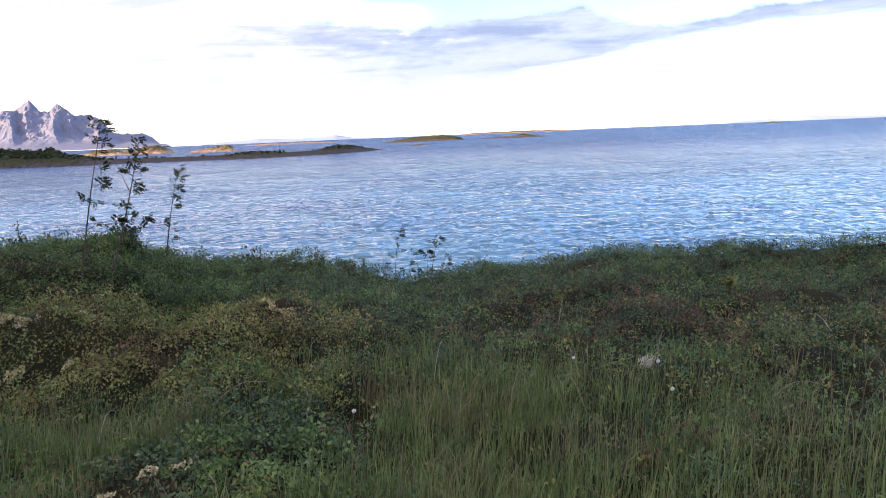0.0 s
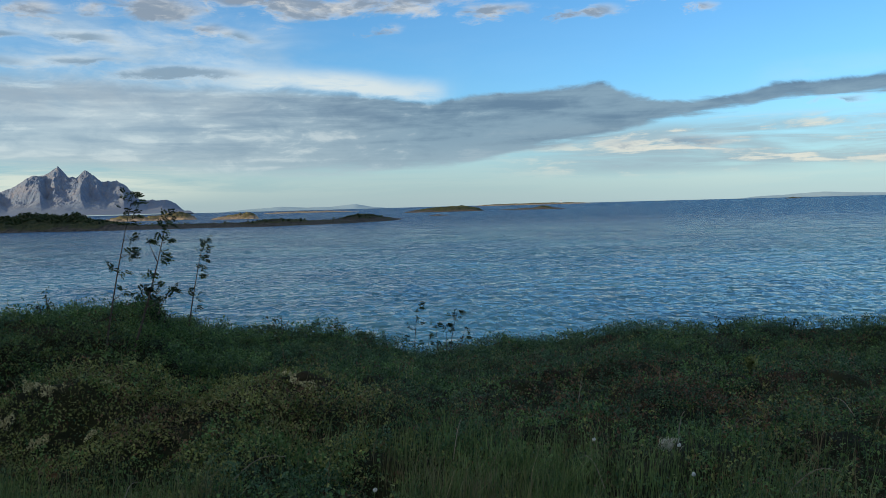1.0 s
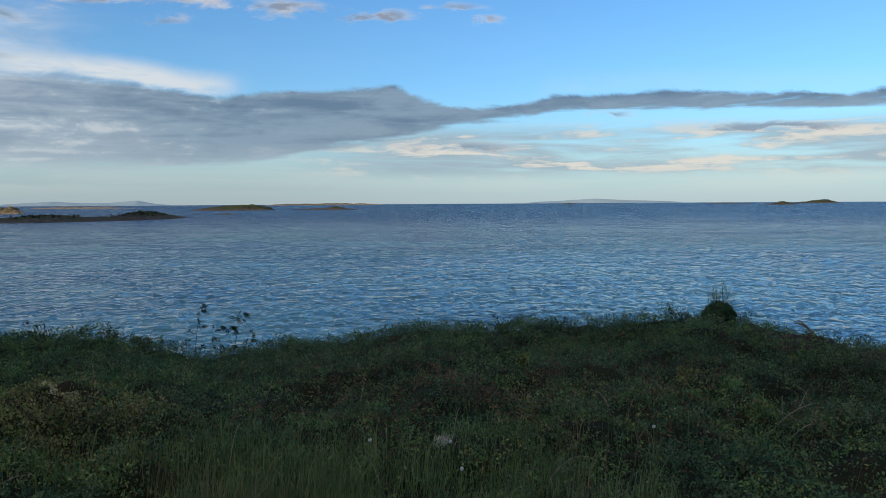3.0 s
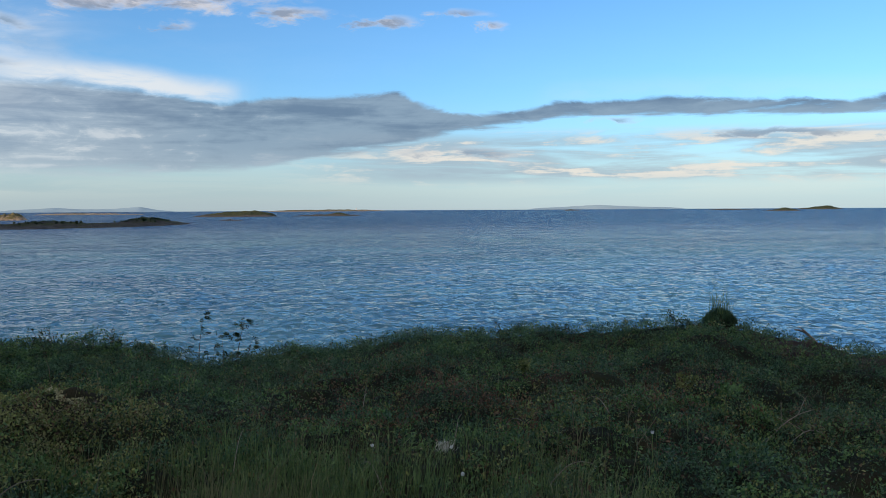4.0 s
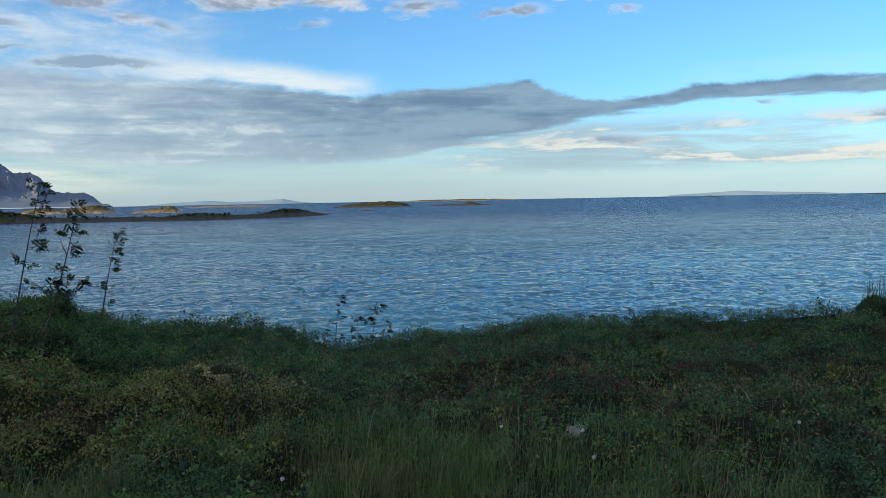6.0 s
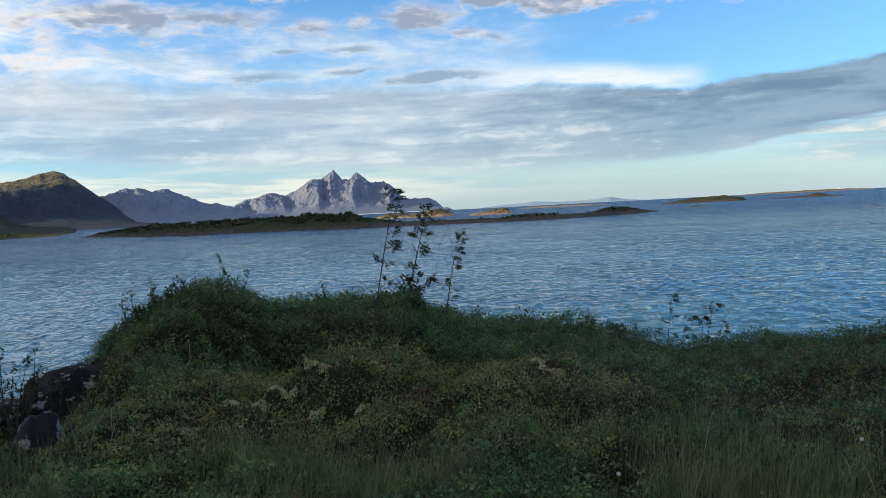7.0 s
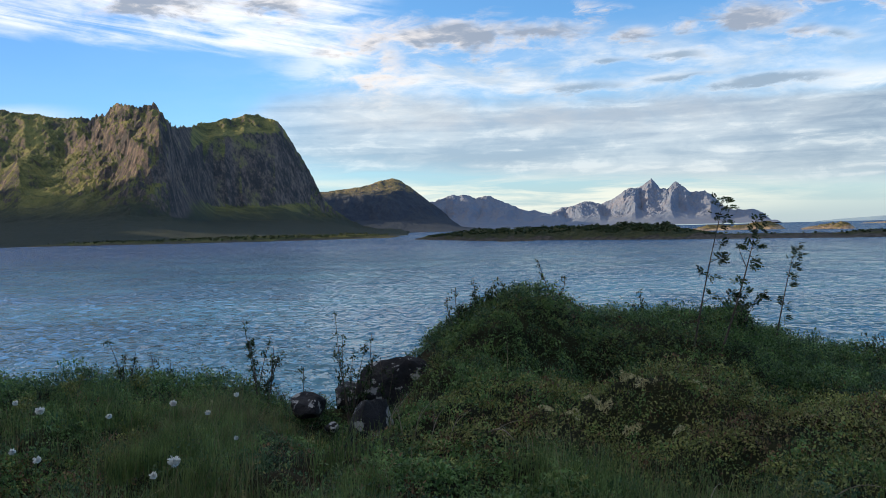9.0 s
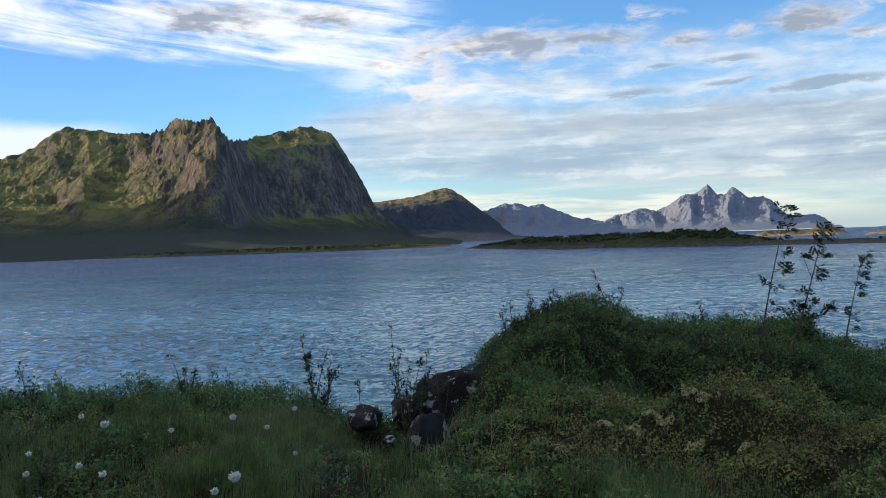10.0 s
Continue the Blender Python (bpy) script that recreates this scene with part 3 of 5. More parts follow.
def massif(name, width, power, line, az, r, mat, label, rugged, grain):
    """A plain ridge along a line of (bearing, distance, elevation)."""
    a = np.radians(np.arange(az[0], az[1], az[2]))
    rr = np.geomspace(r[0], r[1], r[2])
    R, A = np.meshgrid(rr, a, indexing="ij")
    x, y = np.sin(A) * R, np.cos(A) * R
    wx = x + (fbm(x / grain, y / grain, 4) - 0.5) * rugged * 2.2
    wy = y + (fbm(x / grain + 31, y / grain + 7, 4) - 0.5) * rugged * 2.2
    z = np.full_like(x, -1.0)
    ps = [polar(p[0], p[1], el_z(p[2], p[1]) - SEA) for p in line]
    for p, q in zip(ps, ps[1:]):
        dx, dy = q.x - p.x, q.y - p.y
        t = np.clip(((wx - p.x) * dx + (wy - p.y) * dy) / (dx * dx + dy * dy), 0, 1)
        d = np.hypot(wx - p.x - t * dx, wy - p.y - t * dy)
        z = np.maximum(z, (p.z + (q.z - p.z) * t) * (1 - np.clip(d / width, 0, 1)) ** power)
    z = z + (fbm(x / grain * 1.7, y / grain * 1.7, 6, 0.55, True) - 0.62) * rugged * sstep(z, 4, 90)
    z = z + (fbm(x / grain * 6.5, y / grain * 6.5, 4, 0.6, True) - 0.62) * rugged * 0.30 * sstep(z, 15, 120)
    z = (z + 2) * sstep(np.minimum(A - a[0], a[-1] - A), 0, 0.02) - 2
    v = np.stack([x, y, SEA + z], -1).reshape(-1, 3)
    return tagged(mesh_of(name, v, grid_faces(len(rr), len(a))[:, ::-1], mat), label, "mountain")


def slopes(name, lines, az, r, mat, label, category, crags, ribs, seed, noisy):
    """A mountain built on contour lines from the shore to beyond the crest; a line is a list of (bearing, distance, elevation)."""
    deg = np.arange(az[0], az[1], az[2])
    rr = np.linspace(r[0], r[1], r[2])
    R, D = np.meshgrid(rr, deg, indexing="ij")
    x, y = np.sin(np.radians(D)) * R, np.cos(np.radians(D)) * R
    # gullies wander: shift the lines to and fro, more on the steep ground
    dist_mid = sum(r[:2]) / 2
    bend = (fbm(x / 420 + seed, y / 420, 4) - 0.5)
    rib = fbm((D + (R - dist_mid) * 0.0028) * 0.62 + bend * 2.6 + seed, R / 420, 2, 0.5, True) - 0.62
    knobs = fbm(x / 130 + seed, y / 130 + 3, 4, 0.55) - 0.5
    seen = D + bend * 1.1 * noisy(D, R)
    dist, high = [], []
    for line in lines:
        la, lr, le = (np.array(c, float) for c in zip(*line))
        d = np.interp(seen, la, lr)
        if dist:
            d = np.maximum(d, dist[-1] + 70)
        dist.append(d)
        high.append(d * np.tan(np.radians(np.interp(seen, la, le))) + EYE - SEA)
    Rw = R + (rib * 0.8 + knobs * 1.3) * ribs * noisy(D, R) * sstep(R, dist[1], dist[2]) * (1 - sstep(R, dist[-1] - 30, dist[-1] + 90))
    z = np.full_like(R, -2.0)
    for k in range(len(lines) - 1):
        t = np.clip((Rw - dist[k]) / np.maximum(dist[k + 1] - dist[k], 20), 0, 1)
        z = np.where(Rw >= dist[k], high[k] + (high[k + 1] - high[k]) * t, z)
    z = np.where(Rw > dist[-1], high[-1] - (Rw - dist[-1]) * 0.16, z)
    z = np.where(Rw < dist[0], high[0] + (Rw - dist[0]) * 0.05, z)
    up = sstep(z, 12, 110) * noisy(D, R)
    lump = fbm(x / 150 + seed, y / 150, 6, 0.58, True) - 0.62
    z = z + lump * crags * up + (fbm(x / 45, y / 45, 4, 0.6, True) - 0.62) * crags * 0.60 * up + (fbm(x / 60, y / 60, 3) - 0.5) * 3 * sstep(z, 1, 12)
    # the skyline keeps to the crest line
    la, lr, le = (np.array(c, float) for c in zip(*lines[-1]))
    want = np.interp(deg, la, le) + (fbm(deg * 1.9, deg * 0 + seed, 4, 0.55, True) - 0.62) * 0.006 * crags
    top = np.degrees(np.arctan(np.max((z + SEA - EYE) / R, axis=0)))
    gain = np.clip((np.tan(np.radians(want)) * 2500 + 8) / np.maximum(np.tan(np.radians(top)) * 2500 + 8, 5), 0.5, 1.6)
    gain = np.convolve(np.pad(gain, 2, mode="edge"), np.ones(5) / 5, mode="valid")
    z = z * (1 + (gain - 1) * sstep(z / np.maximum(np.max(z, axis=0), 5), 0.5, 0.98))
    z = (z + 6) * sstep(np.minimum(D - deg[0], deg[-1] - D), 0, 0.6) - 6
    v = np.stack([x, y, SEA + z], -1).reshape(-1, 3)
    return tagged(mesh_of(name, v, grid_faces(len(rr), len(deg))[:, ::-1], mat), label, category)


SHORE = [(-88, 1150, -0.3), (-72, 1150, -0.25), (-60, 1200, -0.2), (-50, 1300, -0.2), (-40, 1500, -0.3)]
APRON = [(-88, 1900, 1.0), (-72, 1900, 1.0), (-66, 1780, 1.2), (-61.5, 1640, 1.3), (-59.0, 1680, 1.2), (-57.0, 1880, 1.0), (-54.5, 2250, 1.0), (-50, 2500, 0.9), (-48, 2600, 0.6), (-46, 2700, 0.1), (-40, 2700, -0.3)]
SHOULDER = [(-88, 2600, 3.0), (-72, 2500, 3.2), (-69.4, 2480, 3.2), (-68.6, 2280, 3.2), (-67.7, 2260, 4.8), (-66.4, 2400, 4.9), (-65.2, 2440, 5.1), (-63.6, 2330, 5.8), (-62.4, 2080, 5.6), (-61.0, 1860, 5.2), (-59.6, 1790, 5.2), (-59.0, 1810, 4.6),
            (-57.8, 2040, 3.4), (-56.6, 2320, 2.2), (-56, 2450, 1.9), (-52, 2560, 1.9), (-50, 2700, 2.2), (-48.6, 2760, 1.2), (-46.5, 2800, 0.2), (-40, 2800, -0.3)]
CLIFF_FOOT = [(-88, 2980, 3.6), (-72, 2730, 4.3), (-70, 2630, 4.6), (-67.6, 2560, 5.0), (-66, 2480, 5.4), (-64.4, 2320, 6.3), (-63, 2160, 6.8), (-61.8, 2080, 7.0), (-60.9, 1940, 6.9), (-59.6, 1830, 7.2), (-58.9, 1760, 6.6),
              (-57.8, 2120, 5.2), (-56.7, 2560, 6.2), (-54, 2640, 6.9), (-52, 2700, 6.9), (-51.2, 2740, 6.2), (-50.1, 2770, 4.4), (-49.2, 2860, 2.8), (-48.6, 2870, 1.7), (-46.5, 2880, 0.3), (-40, 2880, -0.3)]
SKYLINE = [(-88, 3700, 4.2), (-76, 3300, 4.9), (-72.3, 3000, 6.0), (-70.4, 2920, 6.64), (-69.4, 2880, 7.6), (-68.45, 2850, 8.0), (-67.5, 2820, 7.85), (-66.3, 2780, 7.8), (-65.3, 2720, 7.6), (-63.4, 2600, 7.65), (-62.7, 2440, 7.97), (-61.8, 2240, 8.7),
           (-60.9, 2100, 8.45), (-59.6, 1980, 8.68), (-58.9, 1910, 7.7), (-58.3, 2220, 7.25), (-57.0, 2800, 7.4), (-56.1, 2880, 7.6), (-53.9, 2880, 8.05), (-53.1, 2880, 8.06), (-51.75, 2890, 7.65), (-51.2, 2890, 7.0), (-50.1, 2900, 5.1), (-49.2, 2910, 3.35), (-48.6, 2920, 2.15), (-47.5, 2930, 1.13), (-46.1, 2940, 0.4), (-40, 2940, -0.3)]


def rocky(D, R):
    """Broken rock round the peak and the spur, a smooth face in the lee."""
    return (0.62 + 0.38 * sstep(D, -65.5, -63.0)) - 0.78 * sstep(D, -59.0, -57.6) * (1 - sstep(D, -50.5, -49.5)) * (1 - sstep(R, 2680, 2780) * 0.6)


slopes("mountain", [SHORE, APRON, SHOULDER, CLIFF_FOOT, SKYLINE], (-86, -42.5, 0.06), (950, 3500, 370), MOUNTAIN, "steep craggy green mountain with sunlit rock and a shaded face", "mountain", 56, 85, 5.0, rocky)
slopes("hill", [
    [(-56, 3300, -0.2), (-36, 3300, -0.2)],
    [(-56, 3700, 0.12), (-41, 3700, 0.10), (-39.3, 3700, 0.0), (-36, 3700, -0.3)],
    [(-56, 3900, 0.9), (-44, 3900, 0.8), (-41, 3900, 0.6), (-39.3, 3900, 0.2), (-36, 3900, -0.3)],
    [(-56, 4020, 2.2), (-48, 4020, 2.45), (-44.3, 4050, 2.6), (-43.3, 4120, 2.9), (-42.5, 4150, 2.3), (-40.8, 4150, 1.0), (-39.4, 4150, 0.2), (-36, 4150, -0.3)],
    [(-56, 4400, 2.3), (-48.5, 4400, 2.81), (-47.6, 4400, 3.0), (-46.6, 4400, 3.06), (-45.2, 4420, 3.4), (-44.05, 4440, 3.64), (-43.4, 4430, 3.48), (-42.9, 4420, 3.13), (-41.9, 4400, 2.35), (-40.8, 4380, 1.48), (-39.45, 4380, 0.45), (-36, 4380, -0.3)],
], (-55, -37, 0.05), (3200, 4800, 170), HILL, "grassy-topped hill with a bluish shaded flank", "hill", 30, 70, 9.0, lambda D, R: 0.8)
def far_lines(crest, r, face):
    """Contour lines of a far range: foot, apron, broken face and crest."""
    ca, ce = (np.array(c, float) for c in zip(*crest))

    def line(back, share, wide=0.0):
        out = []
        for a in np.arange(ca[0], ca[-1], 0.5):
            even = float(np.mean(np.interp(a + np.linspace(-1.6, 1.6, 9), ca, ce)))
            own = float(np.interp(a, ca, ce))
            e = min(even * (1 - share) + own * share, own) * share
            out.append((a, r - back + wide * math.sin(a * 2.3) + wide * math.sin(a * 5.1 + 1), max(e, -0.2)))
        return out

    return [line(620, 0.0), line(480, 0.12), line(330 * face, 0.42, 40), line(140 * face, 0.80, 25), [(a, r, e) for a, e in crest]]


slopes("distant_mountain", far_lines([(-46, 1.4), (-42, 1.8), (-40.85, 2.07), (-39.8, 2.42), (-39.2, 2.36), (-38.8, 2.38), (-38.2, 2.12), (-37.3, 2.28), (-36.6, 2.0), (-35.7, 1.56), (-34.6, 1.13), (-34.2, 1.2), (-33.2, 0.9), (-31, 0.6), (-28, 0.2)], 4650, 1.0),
       (-45.5, -28.5, 0.04), (3950, 4950, 130), HAZE_BLUE_ROCK, "hazy blue-grey mountain with pale gullies", "mountain", 38, 70, 14.0, lambda D, R: 1.0)
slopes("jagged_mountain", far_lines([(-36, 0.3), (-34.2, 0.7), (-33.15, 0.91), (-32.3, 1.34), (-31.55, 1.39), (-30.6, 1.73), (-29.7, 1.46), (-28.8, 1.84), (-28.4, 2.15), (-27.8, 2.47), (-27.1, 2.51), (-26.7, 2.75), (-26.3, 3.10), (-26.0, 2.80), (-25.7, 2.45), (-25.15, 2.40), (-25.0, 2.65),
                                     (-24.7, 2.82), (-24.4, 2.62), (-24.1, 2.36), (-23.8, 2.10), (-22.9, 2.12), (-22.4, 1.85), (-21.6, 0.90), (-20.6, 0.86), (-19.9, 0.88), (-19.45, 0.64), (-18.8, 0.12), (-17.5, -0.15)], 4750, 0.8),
       (-35.5, -17.8, 0.035), (4060, 4970, 130), HAZE_BLUE_ROCK, "jagged twin-peaked rock mountain in hazy blue-grey colour", "mountain", 40, 70, 23.0, lambda D, R: 1.0)
massif("distant_range", 110, 1.0, [(-15, 4800, 0.05), (-12.5, 4800, 0.2), (-11, 4800, 0.1), (-9, 4800, 0.1), (-7.5, 4800, 0.26), (-6.3, 4800, 0.02)],
       (-17, -4.5, 0.06), (4500, 4970, 40), HAZE_PALE_ROCK, "pale hazy mountain range on the horizon", 14, 120)
massif("distant_range", 110, 1.0, [(19.5, 4800, 0.02), (21.5, 4800, 0.1), (23.3, 4800, 0.22), (25.5, 4800, 0.1), (28.2, 4800, 0.02)],
       (18, 30, 0.06), (4500, 4970, 40), HAZE_PALE_ROCK, "pale hazy mountain range on the horizon", 14, 120)
# unseen hillside added beyond the viewer's back, keeping the evening sun off the headland
massif("mountain", 330, 0.8, [(-76.5, 3050, 3.0), (-80, 3000, 4.4), (-82.5, 2950, 5.0), (-85, 2900, 8.4), (-87.5, 2900, 10.6), (-89.5, 2700, 10.0), (-92, 2400, 8.5), (-95, 1750, 14.5), (-104, 1380, 17.0), (-118, 1200, 19.0), (-135, 1000, 19.0), (-150, 1000, 17.0)],
       (-160, -76, 0.6), (600, 3400, 80), MOUNTAIN, "unseen green ridge added to shade the headland", 60, 240)


def island(name, profile, depth, mat, label, category="island", rough=0.35, step=0.05, rows=60, jag=1.0):
    """A low island. profile: (bearing, distance of the near shore, height over the sea)."""
    pa, pr, ph = (np.array(c, float) for c in zip(*profile))
    a = np.arange(pa[0], pa[-1] + step, step)
    u = np.linspace(0, 1, rows)
    U, A = np.meshgrid(u, a, indexing="ij")
    shore = np.interp(A, pa, pr)
    R = shore + (U - 0.04) * depth
    x, y = np.sin(np.radians(A)) * R, np.cos(np.radians(A)) * R
    s = depth / 9
    env = np.sin(np.clip(U, 0, 1) * math.pi) ** 0.7
    ends = np.minimum(1, np.minimum(A - pa[0], pa[-1] - A) / (0.05 * (pa[-1] - pa[0])))
    h = np.interp(A, pa, ph) * env * np.clip(ends, 0, 1) ** 0.5
    n = fbm(x / s, y / s, 5)
    crag = fbm(x / s * 3.1 + 7, y / s * 3.1, 5, 0.6, True) - 0.6
    z = h * (1 - rough + 2 * rough * n) + crag * jag * np.minimum(2.2, h * 0.7) + (n - 0.62) * 0.9 * np.minimum(1, h) - 0.5
    v = np.stack([x, y, SEA + z], -1).reshape(-1, 3)
    return tagged(mesh_of(name, v, grid_faces(rows, len(a))[:, ::-1], mat, smooth=True), label, category)


island("coast", [(-80, 1700, 1.5), (-73, 1500, 2.0), (-70, 1250, 2.5), (-68, 1120, 3.0), (-64, 1030, 3.4), (-59, 960, 3.6), (-55, 930, 4.4), (-51, 920, 4.4), (-47, 950, 4.0), (-44.6, 990, 2.8), (-43.3, 1010, 0.6)], 420, COAST, "low coast flat of grass and heath below the mountain", "shore", rough=0.5, rows=80)
island("island", [(-42.8, 700, 0.6), (-42, 690, 3.0), (-38.3, 545, 6.6), (-34.4, 510, 7.8), (-29.4, 470, 8.0), (-25, 440, 6.9), (-23.4, 432, 4.6), (-22.2, 426, 2.2), (-20, 420, 1.7), (-17, 410, 1.9), (-14.5, 405, 2.4), (-12.6, 405, 2.8), (-10.5, 412, 1.7), (-8.8, 420, 2.0), (-7.2, 440, 4.2), (-5.4, 460, 2.2), (-3.9, 475, 0.6)], 95, ISLET, "low green island with heath and a rocky shore")
island("skerry", [(-36.9, 488, 0.6), (-35.6, 488, 1.3), (-34.2, 488, 0.6)], 14, ISLET, "flat dark rock ledge awash off the island", "islet", step=0.03, rows=20)
island("sunlit_islet", [(-24.0, 900, 1.0), (-23.0, 900, 3.4), (-21.6, 900, 4.2), (-20.4, 900, 4.6), (-19.3, 900, 5.8), (-18.7, 900, 5.2), (-18.2, 900, 2.0), (-17.9, 900, 0.5)], 130, SHOAL, "bare sunlit golden rock islet", "islet", rough=0.85, jag=2.6)
island("sunlit_islet", [(-17.2, 800, 0.5), (-16.2, 800, 2.6), (-15.4, 800, 3.2), (-14.75, 800, 5.0), (-14.3, 800, 3.2), (-13.9, 800, 0.6)], 90, SHOAL, "bare sunlit golden rock islet with a knob", "islet", rough=0.85, jag=2.6)
island("sunlit_islet", [(-13.8, 1700, 0.5), (-11.9, 1700, 3.2), (-9.5, 1700, 2.5), (-7.0, 1700, 0.5)], 200, SHOAL, "thin bare rock islet far out", "islet")
island("islet", [(-4.15, 985, 0.6), (-3.2, 985, 2.8), (-1.5, 985, 6.2), (0.2, 985, 6.2), (1.0, 985, 3.8), (1.5, 985, 0.6)], 110, ISLET, "dark low heath islet in the sea", "islet")
island("islet", [(-2.45, 630, 0.5), (-1.8, 630, 1.3), (-0.8, 630, 0.5)], 22, ISLET, "small flat dark skerry awash", "islet", step=0.03, rows=20)
island("islet", [(2.4, 985, 0.7), (4.0, 985, 1.8), (4.8, 985, 2.0), (5.6, 985, 4.3), (6.3, 985, 1.8), (7.2, 985, 0.6)], 70, ISLET, "dark low heath islet in the sea", "islet")
island("sand_islet", [(0.6, 3300, 0.8), (2.0, 3300, 5.5), (5, 3300, 7.0), (8, 3300, 5.0), (9.0, 3300, 0.8)], 200, SHOAL, "long thin pale sunlit islet on the horizon", "islet")
island("skerry", [(21.2, 2700, 1.5), (21.6, 2700, 4.5), (22.2, 2700, 1.5)], 50, ISLET, "tiny dark skerry on the horizon", "islet", step=0.03, rows=16)
island("skerry", [(30.5, 2600, 1.0), (31.8, 2600, 3.5), (33.6, 2600, 1.0)], 80, ISLET, "thin dark skerry on the horizon", "islet", step=0.04, rows=16)
island("skerry", [(34.2, 1800, 1.0), (35.4, 1800, 6.5), (36.3, 1800, 1.0)], 80, ISLET, "low dark skerry on the horizon", "islet", step=0.04, rows=16)
island("skerry", [(36.0, 2900, 2.0), (37.2, 2900, 8.0), (37.8, 2900, 13.0), (38.7, 2900, 2.0)], 120, ISLET, "low dark heath skerry on the horizon", "islet", step=0.04, rows=16)


# ---- plants: leaves and blades ----
def scatter(n, az, r, keep=None):
    """n points on the turf, even over the area, kept where keep(x, y) is above a random number."""
    a = np.radians(RNG.uniform(az[0], az[1], n))
    d = np.sqrt(RNG.uniform(r[0] ** 2, r[1] ** 2, n))
    x, y = np.sin(a) * d, np.cos(a) * d
    ok = d < np.interp(np.degrees(a), RIM_AZ, RIM_R) + 0.7
    if keep is not None:
        ok &= RNG.random(n) < keep(x, y)
    return x[ok], y[ok]


def leaf_arrays(x, y, z, length, width, tilt=0.7):
    """Pointed leaves in all directions, widest past the middle."""
    n = len(x)
    a = RNG.uniform(0, 2 * math.pi, n)
    t = RNG.normal(0.55, tilt, n)
    d = np.stack([np.cos(a) * np.cos(t), np.sin(a) * np.cos(t), np.sin(t)], -1)
    s = np.stack([-np.sin(a), np.cos(a), RNG.normal(0, 0.5, n)], -1)
    s /= np.linalg.norm(s, axis=1)[:, None]
    length, width = (np.asarray(q) * np.ones(n) for q in (length, width))
    base = np.stack([x, y, z], -1)
    mid = base + d * (length * 0.58)[:, None]
    v = np.stack([base, mid + s * (width * 0.5)[:, None], base + d * length[:, None], mid - s * (width * 0.5)[:, None]], 1).reshape(-1, 3)
    return v, np.arange(n * 4).reshape(-1, 4)


def blade_arrays(x, y, z, height, width, lean=0.28, wind=(0.10, 0.02)):
    """Grass blades of three triangles, bent outwards."""
    n = len(x)
    a = RNG.uniform(0, 2 * math.pi, n)
    bend = np.abs(RNG.normal(lean, 0.25, n))
    out = np.stack([np.cos(a) * bend + wind[0], np.sin(a) * bend + wind[1], np.zeros(n)], -1)
    f = RNG.uniform(0, 2 * math.pi, n)
    s = np.stack([np.cos(f), np.sin(f), np.zeros(n)], -1)
    height, width = (np.asarray(q) * np.ones(n) for q in (height, width))
    base = np.stack([x, y, z], -1)
    up = np.array([0, 0, 1.0])
    mid = base + (up * 0.55 + out * 0.25) * height[:, None]
    tip = base + (up * (1 - 0.25 * bend)[:, None] + out) * height[:, None]
    w = (s * width[:, None]) * 0.5
    v = np.stack([base - w, base + w, mid - w * 0.8, mid + w * 0.8, tip], 1).reshape(-1, 3)
    k = np.arange(n)[:, None] * 5
    return v, np.concatenate([k + [0, 1, 3], k + [0, 3, 2], k + [2, 3, 4]])


def clump(x, y, s, seed):
    return fbm(x * s + seed, y * s + seed * 1.7, 3)


def heat_grass(x, y):
    r, az = np.hypot(x, y), np.degrees(np.arctan2(x, y))
    near = (1 - sstep(r, 4.0, 5.2)) * (1 - 0.55 * sstep(az, -38, -28)) * (1 - 0.6 * sstep(az, 6, 26))
    left = (1 - sstep(az, -50, -42)) * (1 - sstep(r, 6.2, 7.6))
    c = clump(x, y, 1.3, 3)
    return np.clip(np.maximum(near, left) * sstep(c, 0.42, 0.58), 0, 1) * (1 - 0.7 * soil_at(x, y)) * stones_clear(x, y) * lichen_clear(x, y)


def stones_clear(x, y):
    """Nothing grows on the boulders or just before them."""
    free = np.ones_like(x)
    for a, r, w in ((-44.4, 7.6, 0.42), (-50.55, 7.15, 0.24), (-46.3, 6.05, 0.34), (-47.7, 7.75, 0.25)):
        p = polar(a, r)
        free = free * sstep(np.hypot(x - p.x, y - p.y), w * 0.8, w * 1.15)
    return free


LICHEN_SPOTS = [(-31.1, 5.75, 0.34, 0.16), (-29.0, 5.45, 0.24, 0.14), (-24.4, 5.9, 0.22, 0.12), (-27.9, 5.85, 0.26, 0.08), (-32.7, 5.6, 0.2, 0.12), (-11.8, 5.75, 0.34, 0.14), (-13.0, 5.85, 0.14, 0.10), (-29.1, 5.95, 0.2, 0.12), (-34.5, 5.5, 0.2, 0.1),
                (-19.4, 3.40, 0.20, 0.11), (-21.6, 3.36, 0.16, 0.08), (-24.4, 3.36, 0.18, 0.07), (-25.8, 5.3, 0.16, 0.08), (-57.0, 6.9, 0.22, 0.12)]


def lichen_clear(x, y):
    """Thin growth where pale lichen lies bare."""
    free = np.ones_like(x)
    for a, r, w, d in LICHEN_SPOTS:
        p = polar(a, r)
        free = free * (0.4 + 0.6 * sstep(np.hypot(x - p.x, y - p.y), w * 0.25, w * 0.45))
    return free


def open_front(x, y):
    """Short growth before the boulders."""
    p = polar(-46.5, 6.2)
    return 1 - np.exp(-((x - p.x) / 0.8) ** 2 - ((y - p.y) / 0.8) ** 2)


def soil_at(x, y):
    cx, cy = polar(37.2, 9.95).xy
    return np.clip(1.25 * np.exp(-((x - cx) / 0.8) ** 2 - ((y - cy) / 0.75) ** 2), 0, 1)


